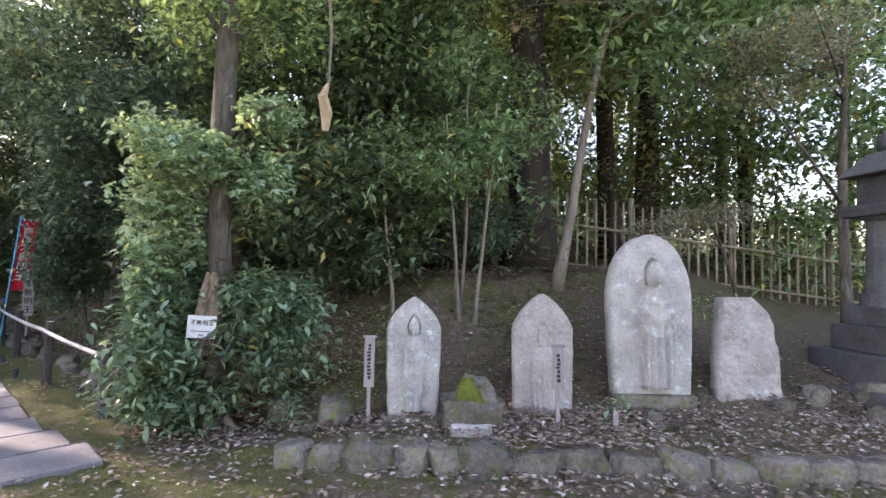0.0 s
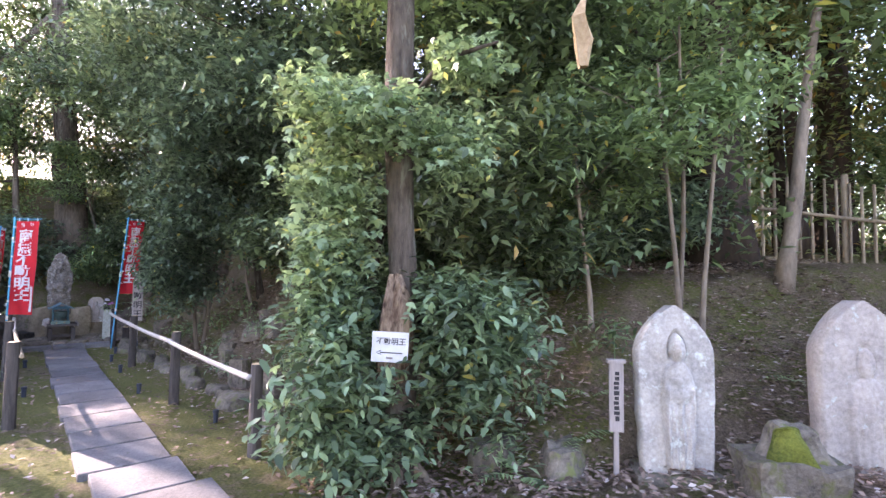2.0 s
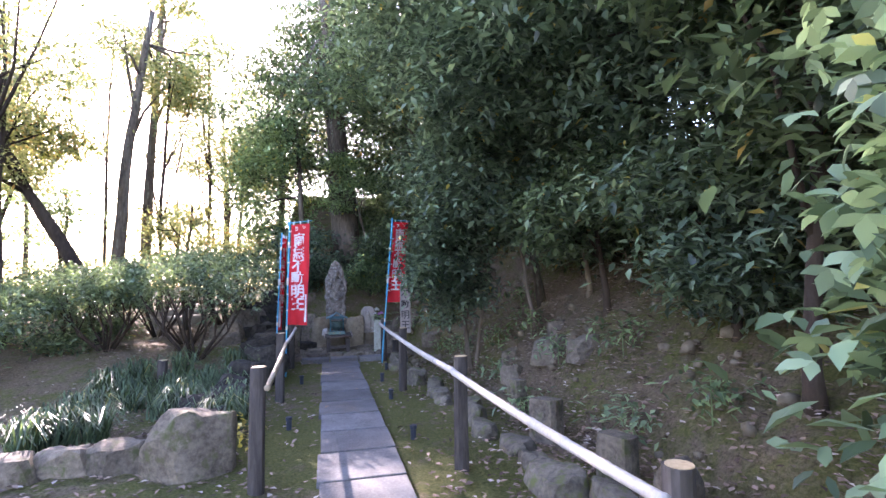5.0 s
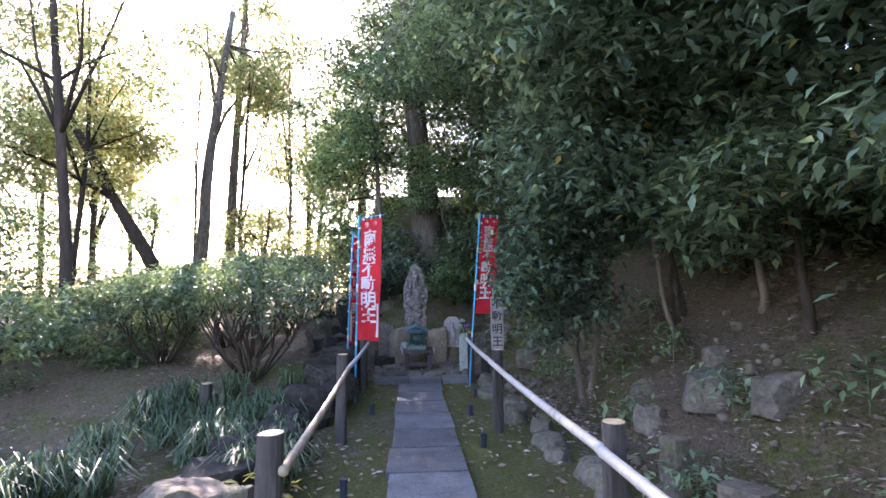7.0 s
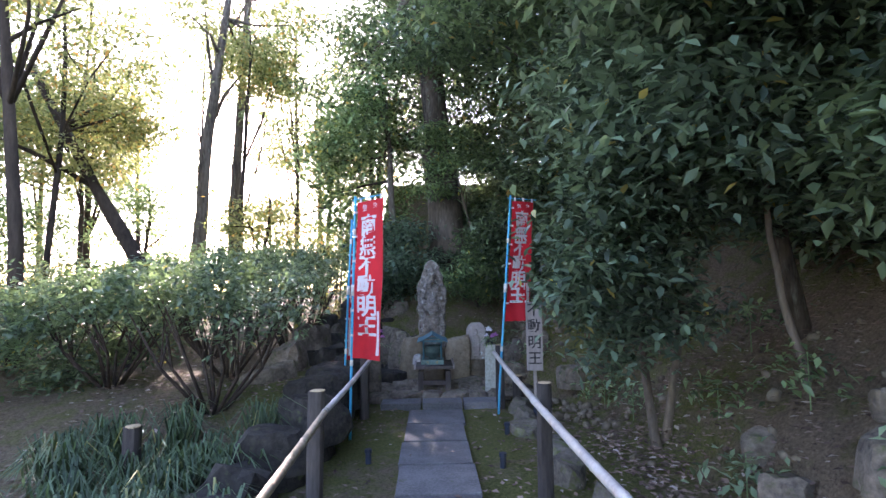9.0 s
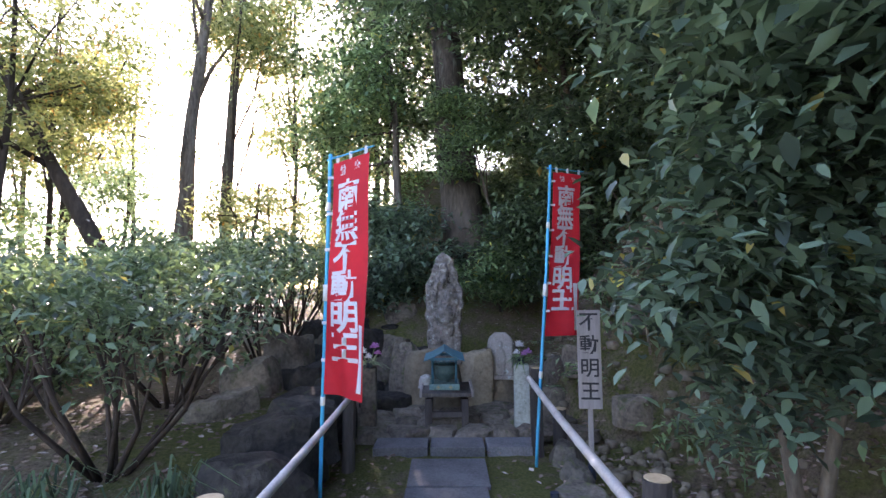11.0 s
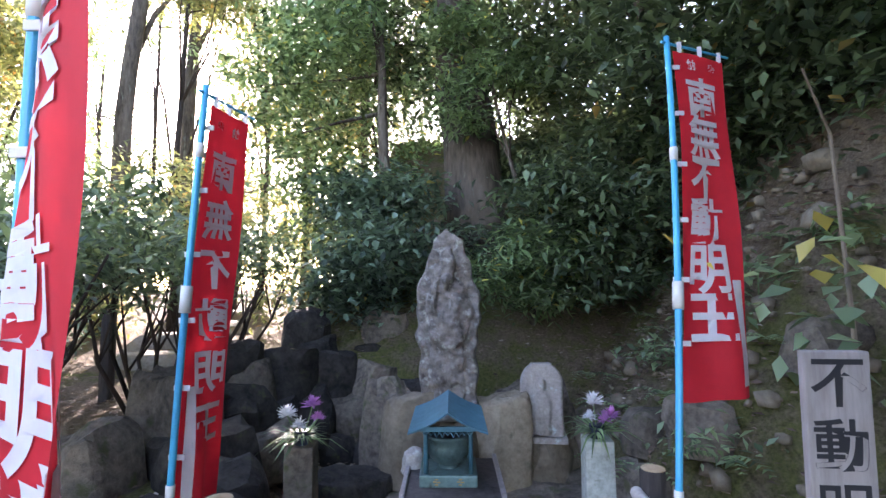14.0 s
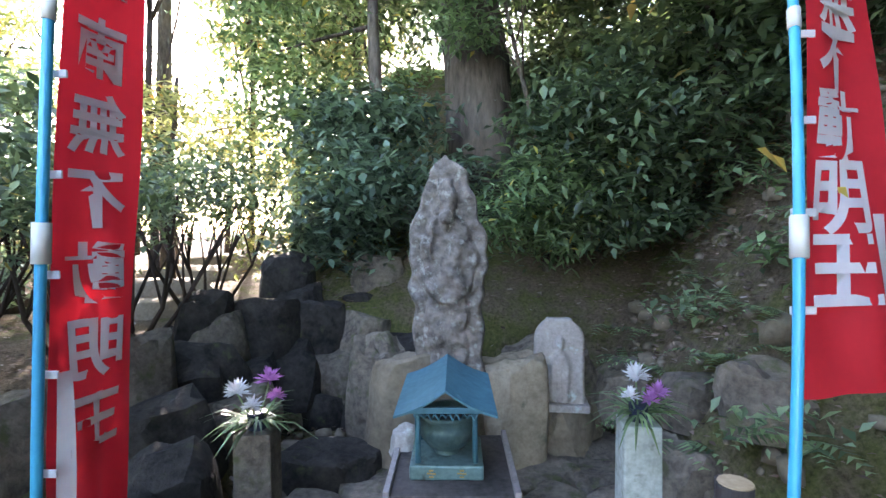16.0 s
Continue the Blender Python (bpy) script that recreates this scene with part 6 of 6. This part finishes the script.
# ---- pebbles and clods in the bank ----
def pebbles():
    rng = np.random.default_rng(31)
    base = rock_bm(1.0, 0.8, 0.6, 5, 0.3, 4, 1)
    bv = np.array([v.co[:] for v in base.verts])
    bf = np.array([[v.index for v in f.verts] for f in base.faces])
    base.free()
    n = 900
    x = np.concatenate([rng.uniform(1.05, 2.6, 500), rng.uniform(1.3, 3.2, 250), rng.uniform(-1.0, 1.1, 150)])
    y = np.concatenate([rng.uniform(10.6, 13.9, 500), rng.uniform(4.6, 10.6, 250), rng.uniform(11.9, 13.6, 150)])
    size = rng.lognormal(-3.1, 0.5, n)
    a = rng.uniform(0, 2 * np.pi, n)
    px, py = bv[None, :, 0] * size[:, None], bv[None, :, 1] * size[:, None]
    v = np.stack([x[:, None] + px * np.cos(a)[:, None] - py * np.sin(a)[:, None], y[:, None] + px * np.sin(a)[:, None] + py * np.cos(a)[:, None], height(x, y)[:, None] + 0.012 + bv[None, :, 2] * size[:, None]], -1).reshape(-1, 3)
    f = (np.arange(n)[:, None, None] * len(bv) + bf[None]).reshape(-1, 3)
    ob = new("pebbles", array_mesh("pebbles", v, f, TAN_ROCK))
    tagged(ob, "small tan stones and clods in the earth bank", "pebbles", kind="stuff")


pebbles()


# ---- fallen leaves ----
def litter():
    rng = np.random.default_rng(9)
    n = 26000
    x = np.concatenate([rng.uniform(-4, 7, n), rng.uniform(1.2, 6, n), rng.uniform(-3, 2.2, n // 2), rng.uniform(-0.5, 5.5, n), rng.uniform(-1.2, 3.2, n // 2), rng.uniform(1.3, 3.6, n // 2)])
    y = np.concatenate([rng.uniform(-2.5, 15, n), rng.uniform(-1, 5, n), rng.uniform(3, 14, n // 2), rng.uniform(-1.5, 4, n), rng.uniform(11.9, 15.5, n // 2), rng.uniform(4.4, 10.5, n // 2)])
    keep = ~((np.abs(x) < .27) & (y > 3.4) & (y < 11.8) & (rng.random(len(x)) < .93))
    keep &= ~((np.abs(x) < .75) & (y > 3.2) & (rng.random(len(x)) < .55))
    patch = np.sin(x * 3.1 + 1) * np.sin(y * 2.7) + np.sin(x * 1.3 - y * 1.9)
    keep &= rng.random(len(x)) < 0.35 + 0.35 * (patch > -.2)
    before = (x - KX) * NX + (y - KY) * NY < -0.05
    keep &= ~(before & (y < 4) & (rng.random(len(x)) < 0.6))
    x, y = x[keep], y[keep]
    z = height(x, y) + np.where(x > 1.55, 0.046, 0.012) + rng.uniform(0, .012, len(x)) + np.where((np.abs(x) < .27) & (y > 3.4) & (y < 11.6), 0.02, 0)
    v, f = leaves_arrays(np.stack([x, y, z], -1), None, 0.052, rng, spread=0.55, narrow=.5, droop=0.0)
    v[:, 2] = np.maximum(v[:, 2], np.repeat(z, 4) - 0.006)
    ob = new("fallen_leaves", array_mesh("fallen_leaves", v, f, LITTER))
    tagged(ob, "dry brown and pale fallen leaves scattered over the ground", "fallen leaves", kind="stuff")


litter()
